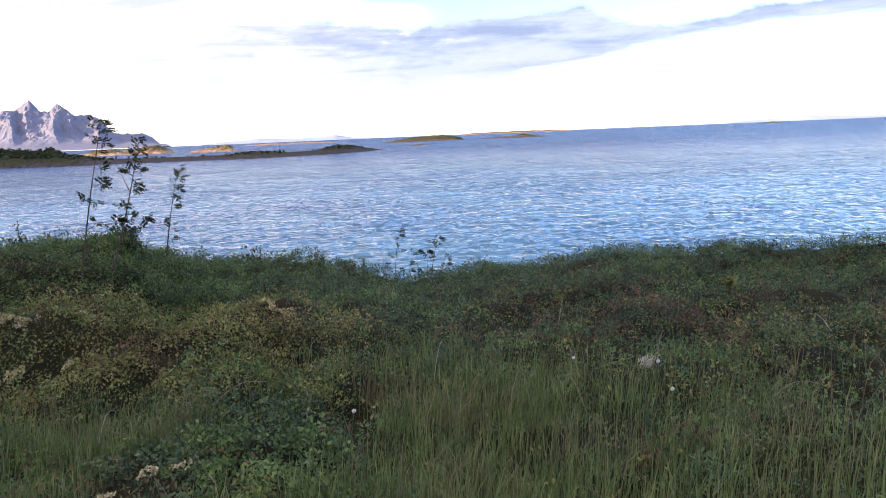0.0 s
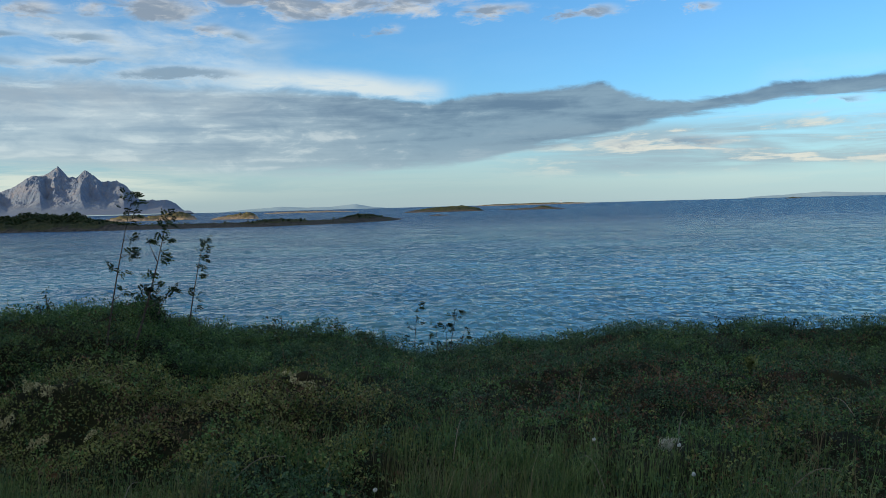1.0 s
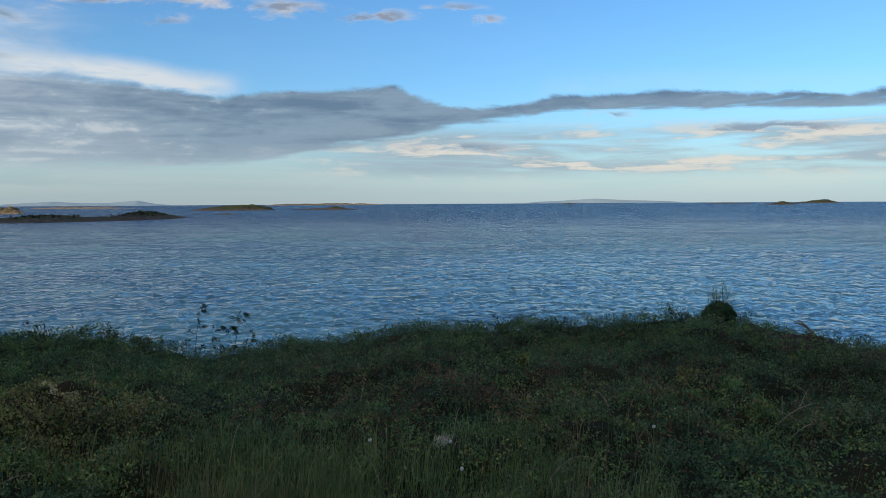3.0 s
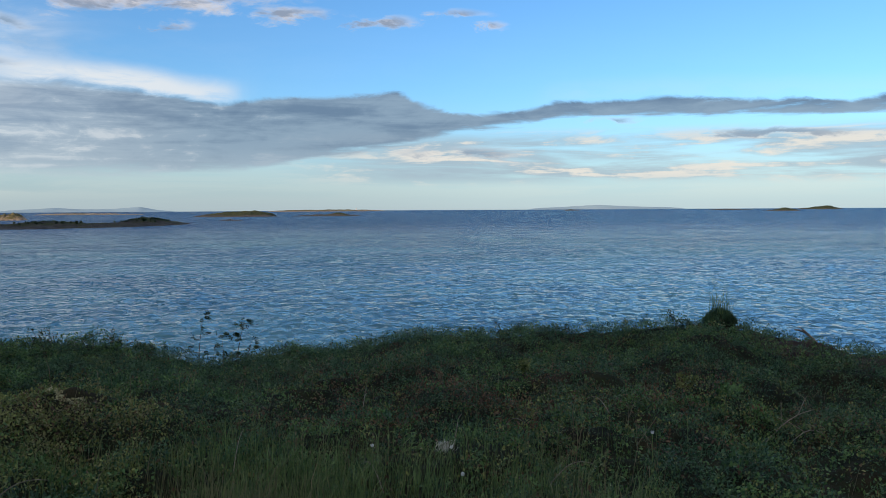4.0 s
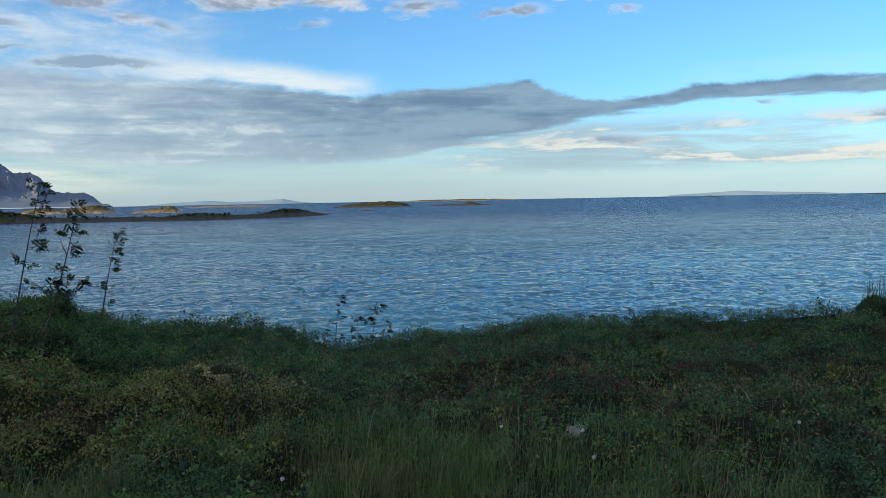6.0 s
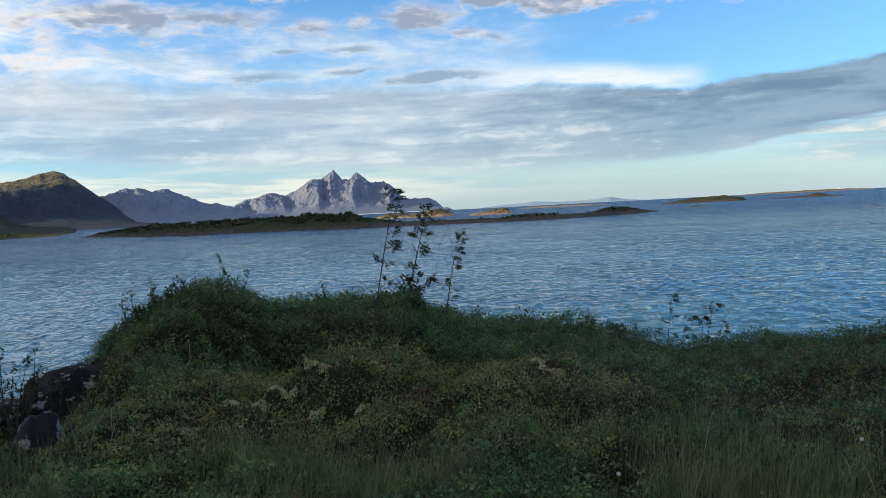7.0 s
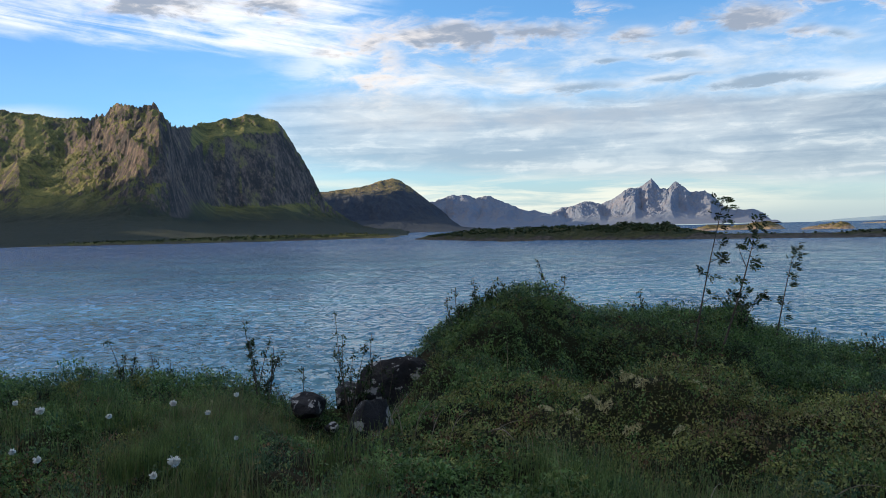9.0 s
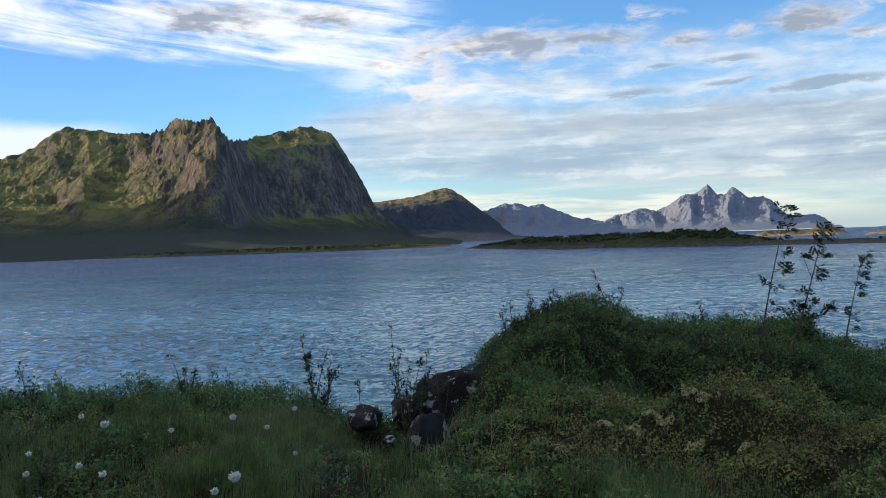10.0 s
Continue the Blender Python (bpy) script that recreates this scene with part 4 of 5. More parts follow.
def build_heath():
    """Mats of small-leaved heath plants: sprigs of leaves packed in cushions."""
    kinds = [
        ("bilberry_mat", LEAF_GREEN, 22000, 12, 0.023, 0.013, 11, 0.40, 0.60, "low green bilberry leaves covering the turf"),
        ("crowberry_mat", LEAF_DARK, 32000, 12, 0.021, 0.010, 23, 0.34, 0.56, "dark green crowberry and heather mat on the turf"),
        ("withered_heath", LEAF_BROWN, 8500, 10, 0.023, 0.011, 37, 0.50, 0.64, "reddish brown withered heath leaves among the green"),
        ("bearberry_mat", LEAF_YELLOW, 15000, 13, 0.020, 0.011, 51, 0.52, 0.66, "yellow-green bearberry leaves in patches on the mound"),
    ]
    for name, mat, n, m, ln, wd, seed, lo, hi, label in kinds:
        def keep(x, y):
            c = sstep(clump(x, y, 1.5, seed), lo + 0.03, hi - 0.03)
            r, az = np.hypot(x, y), np.degrees(np.arctan2(x, y))
            mound = (1 - sstep(np.abs(az + 24), 14, 22)) * sstep(r, 4.4, 5.2) * (1 - sstep(r, 6.2, 6.8))
            outer = sstep(r, 6.5, 7.4)
            if name == "bearberry_mat":
                c = np.maximum(c * np.where(az < -8, 0.9, 0.22) * (1 - outer), 0.9 * mound)
            if name == "bilberry_mat":
                c = np.maximum(c * (1 - 0.4 * outer * (az < 8)), 1.5 * outer * (az < -14) * clump(x, y, 1.1, 61)) * (1 - 0.75 * mound) * (1 - 0.6 * sstep(az, -14, -4))
            if name == "crowberry_mat":
                c = np.maximum(np.maximum(c, 0.15) * (1 - mound), 0.9 * np.maximum(outer * np.where(az < -18, 0.4, 1.0), 0.7 * sstep(az, -14, -4)))
            if name == "withered_heath":
                brown = np.exp(-((az - 8) / 9) ** 2 - ((r - 7.4) / 1.0) ** 2) + np.exp(-((az - 24) / 9) ** 2 - ((r - 6.2) / 1.3) ** 2)
                c = np.maximum(c * np.where(az > 5, 1.0, 0.6) * (1 - 0.7 * outer), np.maximum(0.65 * brown, 0.15 * mound))
            gaps = sstep(clump(x, y, 2.4, 77), 0.36, 0.50)
            east = sstep(az, -14, -4)
            c = c * (1 - (0.45 + 0.35 * east) * (1 - gaps)) * (1 - 0.15 * east)
            return np.clip(c + 0.03, 0, 1) * (1 - 0.97 * soil_at(x, y)) * stones_clear(x, y) * lichen_clear(x, y) * (1 - 0.6 * heat_grass(x, y))
        for (a0, a1), (r0, r1), count in (((-78, 46), (1.9, 12.0), n), ((46, 282), (0.4, 5.5), n // 8), ((-78, 46), (0.3, 1.9), n // 30)):
            x, y = scatter(count * 6, (a0, a1), (r0, r1), keep)
            x, y = x[:count], y[:count]
            size = RNG.uniform(0.6, 1.25, len(x))
            crown = 0.03 + 0.24 * clump(x, y, 3.4, seed) ** 1.8 + 0.05 * sstep(np.hypot(x, y), 7.0, 8.5) * clump(x, y, 2.2, 5)
            crown = crown * (0.3 + 0.7 * open_front(x, y))
            off = RNG.normal(0, 0.026, (len(x), m, 2)) * size[:, None, None]
            px, py = (x[:, None] + off[:, :, 0]).ravel(), (y[:, None] + off[:, :, 1]).ravel()
            d2 = (off ** 2).sum(-1)
            up = crown[:, None] * size[:, None] * RNG.beta(2.4, 1.0, (len(x), m)) - d2 * 14
            pz = (ground_z(x, y)[:, None] + np.maximum(up, 0.01)).ravel()
            sz = np.repeat(size, m) * RNG.uniform(0.7, 1.2, len(px))
            v, f = leaf_arrays(px, py, pz, ln * sz, wd * sz * 1.25)
            tagged(mesh_of(name, v, f, mat), label, "heath", kind="stuff")
    # grass, green and withered
    for (a0, a1), (r0, r1), count in (((-78, 46), (1.9, 9.0), 78000), ((46, 282), (0.4, 5.0), 9000)):
        x, y = scatter(count * 5, (a0, a1), (r0, r1), heat_grass)
        x, y = x[:count], y[:count]
        h = RNG.uniform(0.12, 0.34, len(x)) * (0.45 + 1.0 * clump(x, y, 1.5, 8)) * (0.45 + 0.55 * open_front(x, y))
        v, f = blade_arrays(x, y, ground_z(x, y), h, RNG.uniform(0.0022, 0.0052, len(x)), 0.2)
        tagged(mesh_of("meadow_grass", v, f, GRASS), "thin green meadow grass leaning in the wind", "grass", kind="stuff")
    x, y = scatter(60000, (-78, 46), (1.9, 10.0), lambda x, y: 0.22 * heat_grass(x, y) + 0.014 * (1 - sstep(np.hypot(x, y), 6.5, 8.0)))
    h = RNG.uniform(0.15, 0.42, len(x))
    v, f = blade_arrays(x, y, ground_z(x, y), h, RNG.uniform(0.0022, 0.0048, len(x)), 0.5)
    tagged(mesh_of("dry_grass", v, f, STRAW), "pale withered grass stalks among the heath", "grass", kind="stuff")
    # taller sprigs along the brink
    v_all, f_all, off = [], [], 0
    for k in range(620):
        a = RNG.uniform(-76, 44)
        re = np.interp(a, RIM_AZ, RIM_R)
        r = re - abs(RNG.normal(0, 0.8)) + 0.35
        x0, y0, _ = polar(a, r)
        h = RNG.uniform(0.04, 0.13)
        m = 26
        px, py = x0 + RNG.normal(0, 0.05, m), y0 + RNG.normal(0, 0.05, m)
        pz = float(ground_z(x0, y0)) + 0.05 + h * RNG.random(m)
        v, f = leaf_arrays(px, py, pz, RNG.uniform(0.015, 0.032, m), 0.014)
        v_all.append(v)
        f_all.append(f + off)
        off += len(v)
    tagged(mesh_of("brink_sprigs", np.concatenate(v_all), np.concatenate(f_all), LEAF_DARK), "dark leafy sprigs standing along the brink", "heath", kind="stuff")


build_heath()


# ---- things ----
def tube(path, radii, sides=6):
    """Vertices and faces of a tapered tube along a path."""
    v, f = [], []
    for i, p in enumerate(path):
        d = (path[min(i + 1, len(path) - 1)] - path[max(i - 1, 0)]).normalized()
        q = d.to_track_quat("Z", "Y")
        for k in range(sides):
            t = 2 * math.pi * k / sides
            v.append(p + q @ Vector((math.cos(t) * radii[i], math.sin(t) * radii[i], 0)))
    for i in range(len(path) - 1):
        for k in range(sides):
            j = (k + 1) % sides
            f.append((i * sides + k, i * sides + j, (i + 1) * sides + j, (i + 1) * sides + k))
    return np.array([tuple(p) for p in v]), np.array(f)


def joined(parts):
    vs, quads, tris, off = [], [], [], 0
    for v, f in parts:
        f = np.asarray(f)
        (quads if f.shape[1] == 4 else tris).append(f + off)
        vs.append(v)
        off += len(v)
    return np.concatenate(vs), [np.concatenate(g) for g in (quads, tris) if g]


def bent(a, b, sag, n=7):
    """A bent line from a to b."""
    a, b = Vector(a), Vector(b)
    side = Vector(sag)
    return [a.lerp(b, i / (n - 1)) + side * math.sin(math.pi * i / (n - 1)) for i in range(n)]


def pinnate(at, way, length, rnd):
    """A feathered leaf: leaflets in pairs along a stalk."""
    way = way.normalized()
    side = way.cross(Vector((rnd.uniform(-1, 1), rnd.uniform(-1, 1), rnd.uniform(0.3, 1)))).normalized()
    out = []
    for k in range(6):
        p = at + way * length * (0.25 + 0.15 * k) + Vector((0, 0, -0.25 * length * (k / 6) ** 2))
        for s in ((-1, 1) if k < 5 else (0,)):
            d = (side * s * 0.9 + way * (0.55 if s else 1) + Vector((0, 0, rnd.uniform(-.35, .15)))).normalized()
            ln = length * rnd.uniform(0.36, 0.50)
            w = way.cross(d) if s else side
            w = (side * 0.1 + way).normalized() if s else side
            q = d.cross(way.cross(side)).normalized() * ln * 0.22
            out.append((np.array([tuple(p), tuple(p + d * ln * .5 + q), tuple(p + d * ln), tuple(p + d * ln * .5 - q)]), np.array([(0, 1, 2, 3)])))
    return out


def rowan(base, top, tufts, label, seed, thick=0.009, leaf=(0.055, 0.082)):
    """A slender sapling. tufts of feathered leaves: (share of the stem, metres aside, metres up, leaves)."""
    rnd = random.Random(seed)
    base, top = Vector(base), Vector(top)
    ob = tagged(new("rowan_sapling"), label, "sapling", group="rowan saplings")
    ob.location = base
    rel = top - base
    aside = Vector((base.y, -base.x, 0)).normalized()
    stem = bent((0, 0, -0.05), rel, aside * rnd.uniform(-.02, .02), 13)
    mesh_of("trunk", *tube(stem, [thick * (1 - 0.78 * i / 12) for i in range(13)], 7), BARK, ob, True)
    crown = []

    def tuft(at, n):
        out = []
        for _ in range(n):
            a = rnd.uniform(0, 6.28)
            way = aside * (0.55 + 0.8 * math.cos(a)) + Vector((0, 0, rnd.uniform(-0.5, 0.7))) + base.normalized() * math.sin(a) * 0.8
            out += pinnate(at + Vector((rnd.gauss(0, .012), rnd.gauss(0, .012), rnd.gauss(0, .018))), way, rnd.uniform(*leaf), rnd)
        return out

    for t, side, up, n in tufts:
        u = min(t, 0.999) * 12
        p = stem[int(u)].lerp(stem[min(12, int(u) + 1)], u % 1)
        q = p + aside * side + Vector((0, 0, up))
        if abs(side) + abs(up) < 0.045:
            crown += tuft(q, n)
            continue
        way = bent(p, q, (0, 0, -0.12 * abs(side)), 5)
        limb = mesh_of("limb", *tube(way, [thick * 0.42 * (1 - 0.16 * i) for i in range(5)], 5), BARK, ob, True)
        mesh_of("leaves", *joined(tuft(q, n)), ROWAN, limb)
    if crown:
        mesh_of("crown", *joined(crown), ROWAN, ob)
    return ob


def on_turf(az, r, up=0.0):
    p = polar(az, r)
    p.z = float(ground_z(p.x, p.y)) + up
    return p


def at_el(az, r, el):
    return polar(az, r, el_z(el, r))


rowan(on_turf(-24.5, 7.7), at_el(-22.38, 7.8, 1.2), [(1.0, 0, 0, 7), (0.96, -0.06, 0.02, 6), (0.94, 0.05, 0.02, 7), (0.89, -0.04, 0, 6), (0.87, 0.05, 0, 6), (0.82, 0.01, 0, 4), (0.71, 0.04, 0.01, 7), (0.60, 0.09, 0.05, 7), (0.62, 0.06, 0, 5), (0.53, -0.05, 0.02, 5), (0.50, 0.05, 0, 2), (0.34, 0.08, 0.06, 6)],
      "slender windblown rowan sapling with feathered green leaves", 1)
rowan(on_turf(-22.9, 7.7), at_el(-20.30, 7.9, -0.25), [(1.0, 0, 0, 6), (0.94, 0.02, 0, 10), (0.91, -0.03, 0.01, 7), (0.80, 0.05, 0.02, 7), (0.66, -0.07, 0.20, 7), (0.70, 0.03, 0, 7), (0.56, -0.03, 0, 7), (0.50, 0.03, 0, 7), (0.45, -0.05, 0.02, 9), (0.40, 0.05, 0, 9), (0.34, 0.23, 0.15, 10)],
      "slender rowan sapling with a long drooping side limb", 2, 0.011)
rowan(on_turf(-19.3, 9.2), at_el(-18.02, 9.2, -1.85), [(1.0, 0.02, 0, 6), (0.96, -0.03, 0, 5), (0.92, 0.03, 0, 5), (0.86, -0.03, 0.01, 5), (0.80, 0.03, 0, 5), (0.70, 0.02, 0, 6), (0.60, 0.03, 0, 5), (0.44, -0.04, 0.02, 5), (0.40, 0.03, 0, 5), (0.26, 0.04, 0, 5)],
      "straight narrow rowan sapling on the brink", 3, 0.009)
rowan(on_turf(-4.05, 10.4, -0.1), at_el(-3.66, 10.4, -6.95), [(1.0, 0, 0, 5), (0.94, 0.04, 0, 4), (0.80, 0.01, 0, 4), (0.70, 0.03, 0, 5), (0.60, -0.09, 0.04, 4), (0.40, -0.12, 0.03, 4), (0.36, 0.05, 0, 2)], "short leafy rowan shoot on the brink", 4, 0.007)
rowan(on_turf(-2.35, 10.4, -0.1), at_el(-2.45, 10.4, -8.35), [(1.0, 0.02, 0, 6), (0.96, -0.04, 0.01, 5), (0.5, 0.04, 0, 2)], "short rowan shoot with a tufted top", 5, 0.006)
rowan(on_turf(-1.9, 10.4, -0.1), at_el(-1.72, 10.4, -8.3), [(1.0, 0.0, 0, 6), (0.92, 0.03, 0, 4), (0.6, 0.03, 0, 2)], "short rowan shoot with a tufted top", 6, 0.006)
rowan(on_turf(-1.7, 10.4, -0.1), at_el(-0.98, 10.4, -7.5), [(1.0, 0.02, 0, 7), (0.95, -0.05, 0.01, 5), (0.97, 0.06, 0, 5), (0.6, 0.02, 0, 2)], "taller rowan shoot with a flat tufted top", 7, 0.007)
rowan(on_turf(-1.1, 10.4, -0.1), at_el(-0.42, 10.4, -8.7), [(1.0, 0.02, 0, 6), (0.7, 0.05, 0.03, 4)], "short leaning rowan shoot on the brink", 8, 0.006)
rowan(on_turf(-3.2, 10.4, -0.1), at_el(-2.9, 10.4, -8.9), [(1.0, 0, 0, 4), (0.7, 0.02, 0, 2)], "short leaning rowan shoot on the brink", 9, 0.005)


def willow(base, height, stems, label, seed, lean=0.2):
    """A thin shrub: bare upright stems with sparse small leaves."""
    rnd = random.Random(seed)
    ob = tagged(new("willow_shrub"), label, "shrub", group="thin shrubs over the cove")
    ob.location = base
    for k in range(stems):
        h = height * (1.0 if k == 0 else rnd.uniform(0.45, 0.85))
        foot = Vector((rnd.uniform(-.05, .05) * stems / 4, rnd.uniform(-.06, .06), -0.05))
        fan = (k + 0.5) / stems * 2 - 1
        tip = foot + Vector(((fan * lean + rnd.uniform(-.1, .2)) * h, rnd.uniform(-.1, .1), h))
        way = bent(foot, tip, (rnd.uniform(-.06, .06), 0, 0), 7)
        stem = mesh_of("stem", *tube(way, [0.0058 * (1 - 0.10 * i) for i in range(7)], 5), BARK, ob, True)
        L = []
        for j in range(int(3 + 7 * h / 0.5)):
            t = rnd.uniform(0.3, 1.0)
            p = way[int(t * 6)].lerp(way[min(6, int(t * 6) + 1)], t * 6 % 1) + Vector((rnd.gauss(0, .02), rnd.gauss(0, .02), 0))
            for i in range(rnd.randint(4, 9)):
                L.append(tuple(p + Vector((rnd.gauss(0, .013), rnd.gauss(0, .013), rnd.gauss(0, .013)))))
        L = np.array(L)
        mesh_of("leaves", *leaf_arrays(L[:, 0], L[:, 1], L[:, 2], 0.030, 0.017), ROWAN, stem)
    return ob


willow(on_turf(-53.7, 7.5), 0.84, 9, "thin willow shrub with sparse leaves over the cove", 11, 0.5)
willow(on_turf(-50.4, 7.7), 0.48, 3, "small thin willow shoot beside the boulders", 12)
willow(on_turf(-47.4, 7.25), 1.08, 8, "thin willow shrub with bare stems beside a boulder", 13, 0.42)
willow(on_turf(-46.3, 7.2), 0.92, 4, "thin willow shrub leaning over a dark boulder", 14)
willow(on_turf(-62.1, 8.1), 0.48, 3, "small sparse willow twig on the brink", 15, 0.5)
willow(on_turf(-60.0, 8.1), 0.36, 3, "small sparse willow twig on the brink", 16, 0.6)
willow(on_turf(-71.6, 8.4), 0.42, 5, "small dark willow shrub on the brink", 17, 0.5)
willow(on_turf(-33.5, 8.5), 0.48, 2, "bare leaning willow twig on the hump", 18, 0.7)
willow(on_turf(-27.6, 9.0), 0.34, 3, "tiny willow shoot on the ridge", 19, 0.3)
willow(on_turf(-21.9, 8.5), 0.34, 12, "dense dark leafy bush at the foot of a sapling", 20, 0.35)
for i, (a, h) in enumerate([(-40.2, 0.22), (-39.2, 0.24), (-38.2, 0.26), (-37.3, 0.22), (-14.0, 0.16), (-12.9, 0.18), (-9.3, 0.16), (-22.0, 0.2), (-21.3, 0.22), (14.6, 0.13), (17.0, 0.15), (29.0, 0.14), (-36.4, 0.2), (-16.0, 0.1), (-7.5, 0.08), (2.5, 0.08), (5.0, 0.1), (21.0, 0.08), (26.0, 0.07)]):
    willow(on_turf(a, float(np.interp(a, RIM_AZ, RIM_R)) - 0.1), h + 0.12, 6, "low dark leafy shrub on the brink", 30 + i, 0.4)


def boulder(at, size, seed, label, flat=0.8):
    """A weathered angular stone, half sunk in the turf."""
    bm = bmesh.new()
    bmesh.ops.create_icosphere(bm, subdivisions=4, radius=1.0)
    rnd = random.Random(seed)
    planes = [(Vector((rnd.gauss(0, 1), rnd.gauss(0, 1), rnd.gauss(0.2, .8))).normalized(), rnd.uniform(0.66, 0.90)) for _ in range(15)]
    for v in bm.verts:
        p = v.co.normalized()
        k = min([1.0] + [d / max(p.dot(n), 1e-3) for n, d in planes if p.dot(n) > 0.05])
        v.co = p * k * (1 + 0.06 * noise.fractal(p * 2.2 + Vector((seed, 0, 0)), 1.0, 2.0, 4) + 0.025 * noise.noise(p * 9))
        v.co = Vector((v.co.x * size[0], v.co.y * size[1], v.co.z * size[2]))
    me = bpy.data.meshes.new("boulder")
    bm.to_mesh(me)
    bm.free()
    me.materials.append(BOULDER)
    ob = tagged(new("boulder", me), label, "boulder", group="boulders by the cove")
    ob.matrix_world = Matrix.Translation(at) @ pose(0, 0, 0, rnd.uniform(-10, 10), rnd.uniform(-10, 10), -math.degrees(math.atan2(at.x, at.y)) + rnd.uniform(-20, 20))
    return ob


boulder(at_el(-44.3, 7.5, -11.7), (0.44, 0.34, 0.40), 3, "large dark lichen-spotted boulder set against the bank")
boulder(at_el(-47.6, 7.9, -11.6), (0.20, 0.24, 0.20), 8, "brownish boulder half hidden behind the shrubs")
boulder(at_el(-50.55, 7.3, -11.8), (0.18, 0.20, 0.11), 5, "low dark boulder with pale lichen spots")
boulder(at_el(-46.5, 6.2, -13.3), (0.19, 0.19, 0.25), 9, "upright dark boulder blotched with white lichen")
boulder(at_el(-49.05, 6.7, -13.4), (0.065, 0.06, 0.045), 7, "small pale stone in the turf")


def cotton_grass(az, el, seed, size=1.0):
    rnd = random.Random(seed)
    r = (EYE - 0.42) / math.tan(radians(-el))
    foot = on_turf(az, r)
    head = at_el(az, r, el) - foot
    if head.z < 0.15:
        head.z = 0.2
    ob = tagged(new("cotton_grass"), "white cotton grass tuft on a thin stalk in the meadow", "flower", group="cotton grass in the meadow")
    ob.location = foot
    stalk = bent((-0.05, rnd.uniform(-.04, .04), -0.02), head, (rnd.uniform(-.02, .02), 0, 0), 6)
    mesh_of("stalk", *tube(stalk, [0.0018] * 6, 4), GRASS, ob, True)
    n = int(420 * size)
    d = np.random.default_rng(seed).normal(0, 1, (n, 3)) * [1.2, 1.0, 0.7] + [0.9, 0.1, -0.5]
    d = d / np.linalg.norm(d, axis=1)[:, None] * np.random.default_rng(seed + 1).uniform(0.5, 1.0, n)[:, None] * 0.025 * size
    s = np.cross(d, np.random.default_rng(seed + 2).normal(0, 1, (n, 3)))
    s = s / np.linalg.norm(s, axis=1)[:, None] * 0.0028
    h = np.array(tuple(head))
    v = np.stack([h - s * 0.5 + d * 0, h + s * 0.5 + d * 0, h + d + s, h + d - s], 1).reshape(-1, 3)
    k = np.arange(n)[:, None] * 4
    mesh_of("tuft", v, k + [0, 1, 2, 3], COTTON, ob)
    return ob


for i, (a, e, s) in enumerate([(-67.2, -10.76, 1.25), (-68.5, -10.16, 0.8), (-63.3, -11.55, 0.8), (-59.4, -11.11, 1.0), (-57.3, -11.91, 0.75), (-55.4, -10.89, 0.75), (-68.8, -13.01, 0.8),
                                (-67.5, -13.65, 0.9), (-59.6, -14.74, 1.3), (-60.9, -15.48, 0.8), (-55.6, -13.7, 0.55), (-71.5, -11.97, 0.7), (-71.7, -13.07, 0.7), (-71.0, -14.71, 0.8)]):
    cotton_grass(a, e, 100 + i, s)


for i, (a, e) in enumerate([(14.2, -18.2), (7.7, -16.2), (-7.9, -19.2), (13.4, -16.4), (27.5, -15.0)]):
    cotton_grass(a, e, 150 + i, 0.38)


def lichen_patch(az, r, w, d, seed, label):
    """A cushion of pale branching lichen: many small upright flakes."""
    g = np.random.default_rng(seed)
    w, d = w * 0.75, d * 0.75
    n = int(42000 * w * d)
    a, q = g.uniform(0, 2 * math.pi, n), np.sqrt(g.random(n))
    c = polar(az, r)
    x, y = np.cos(a) * q * w * 0.5, np.sin(a) * q * d * 0.5
    edge = -0.1 + 1.5 * fbm(x * 22 + seed, y * 22, 3)
    ok = q < edge
    x, y, q = x[ok] + c.x, y[ok] + c.y, q[ok]
    z = ground_z(x, y) + 0.04 + 0.02 * (1 - q) + 0.06 * fbm(x * 14, y * 14, 2)
    v, f = leaf_arrays(x, y, z, g.uniform(0.007, 0.015, len(x)), 0.009, 0.9)
    return tagged(mesh_of("lichen_patch", v, f, LICHEN), label, "lichen", group="lichen patches", kind="stuff")


for i, (a, r, w, d) in enumerate(LICHEN_SPOTS):
    lichen_patch(a, r, w, d, 200 + i, "pale beige reindeer lichen cushion in the heath")


def dry_tuft(az, r):
    """A bleached tuft of combed dead grass."""
    at = on_turf(az, r, 0.06)
    ob = tagged(new("dry_tuft"), "bleached pale tuft of matted dead grass", "tuft")
    ob.location = at
    n = 110
    g = np.random.default_rng(77)
    v, f = blade_arrays(g.normal(0, .02, n), g.normal(0, .014, n), g.uniform(0.04, 0.08, n), g.uniform(.03, .055, n), 0.003, 0.9, (0.4, -0.3))
    mesh_of("blades", v, f, BLEACHED, ob)
    return ob


dry_tuft(12.8, 4.5)


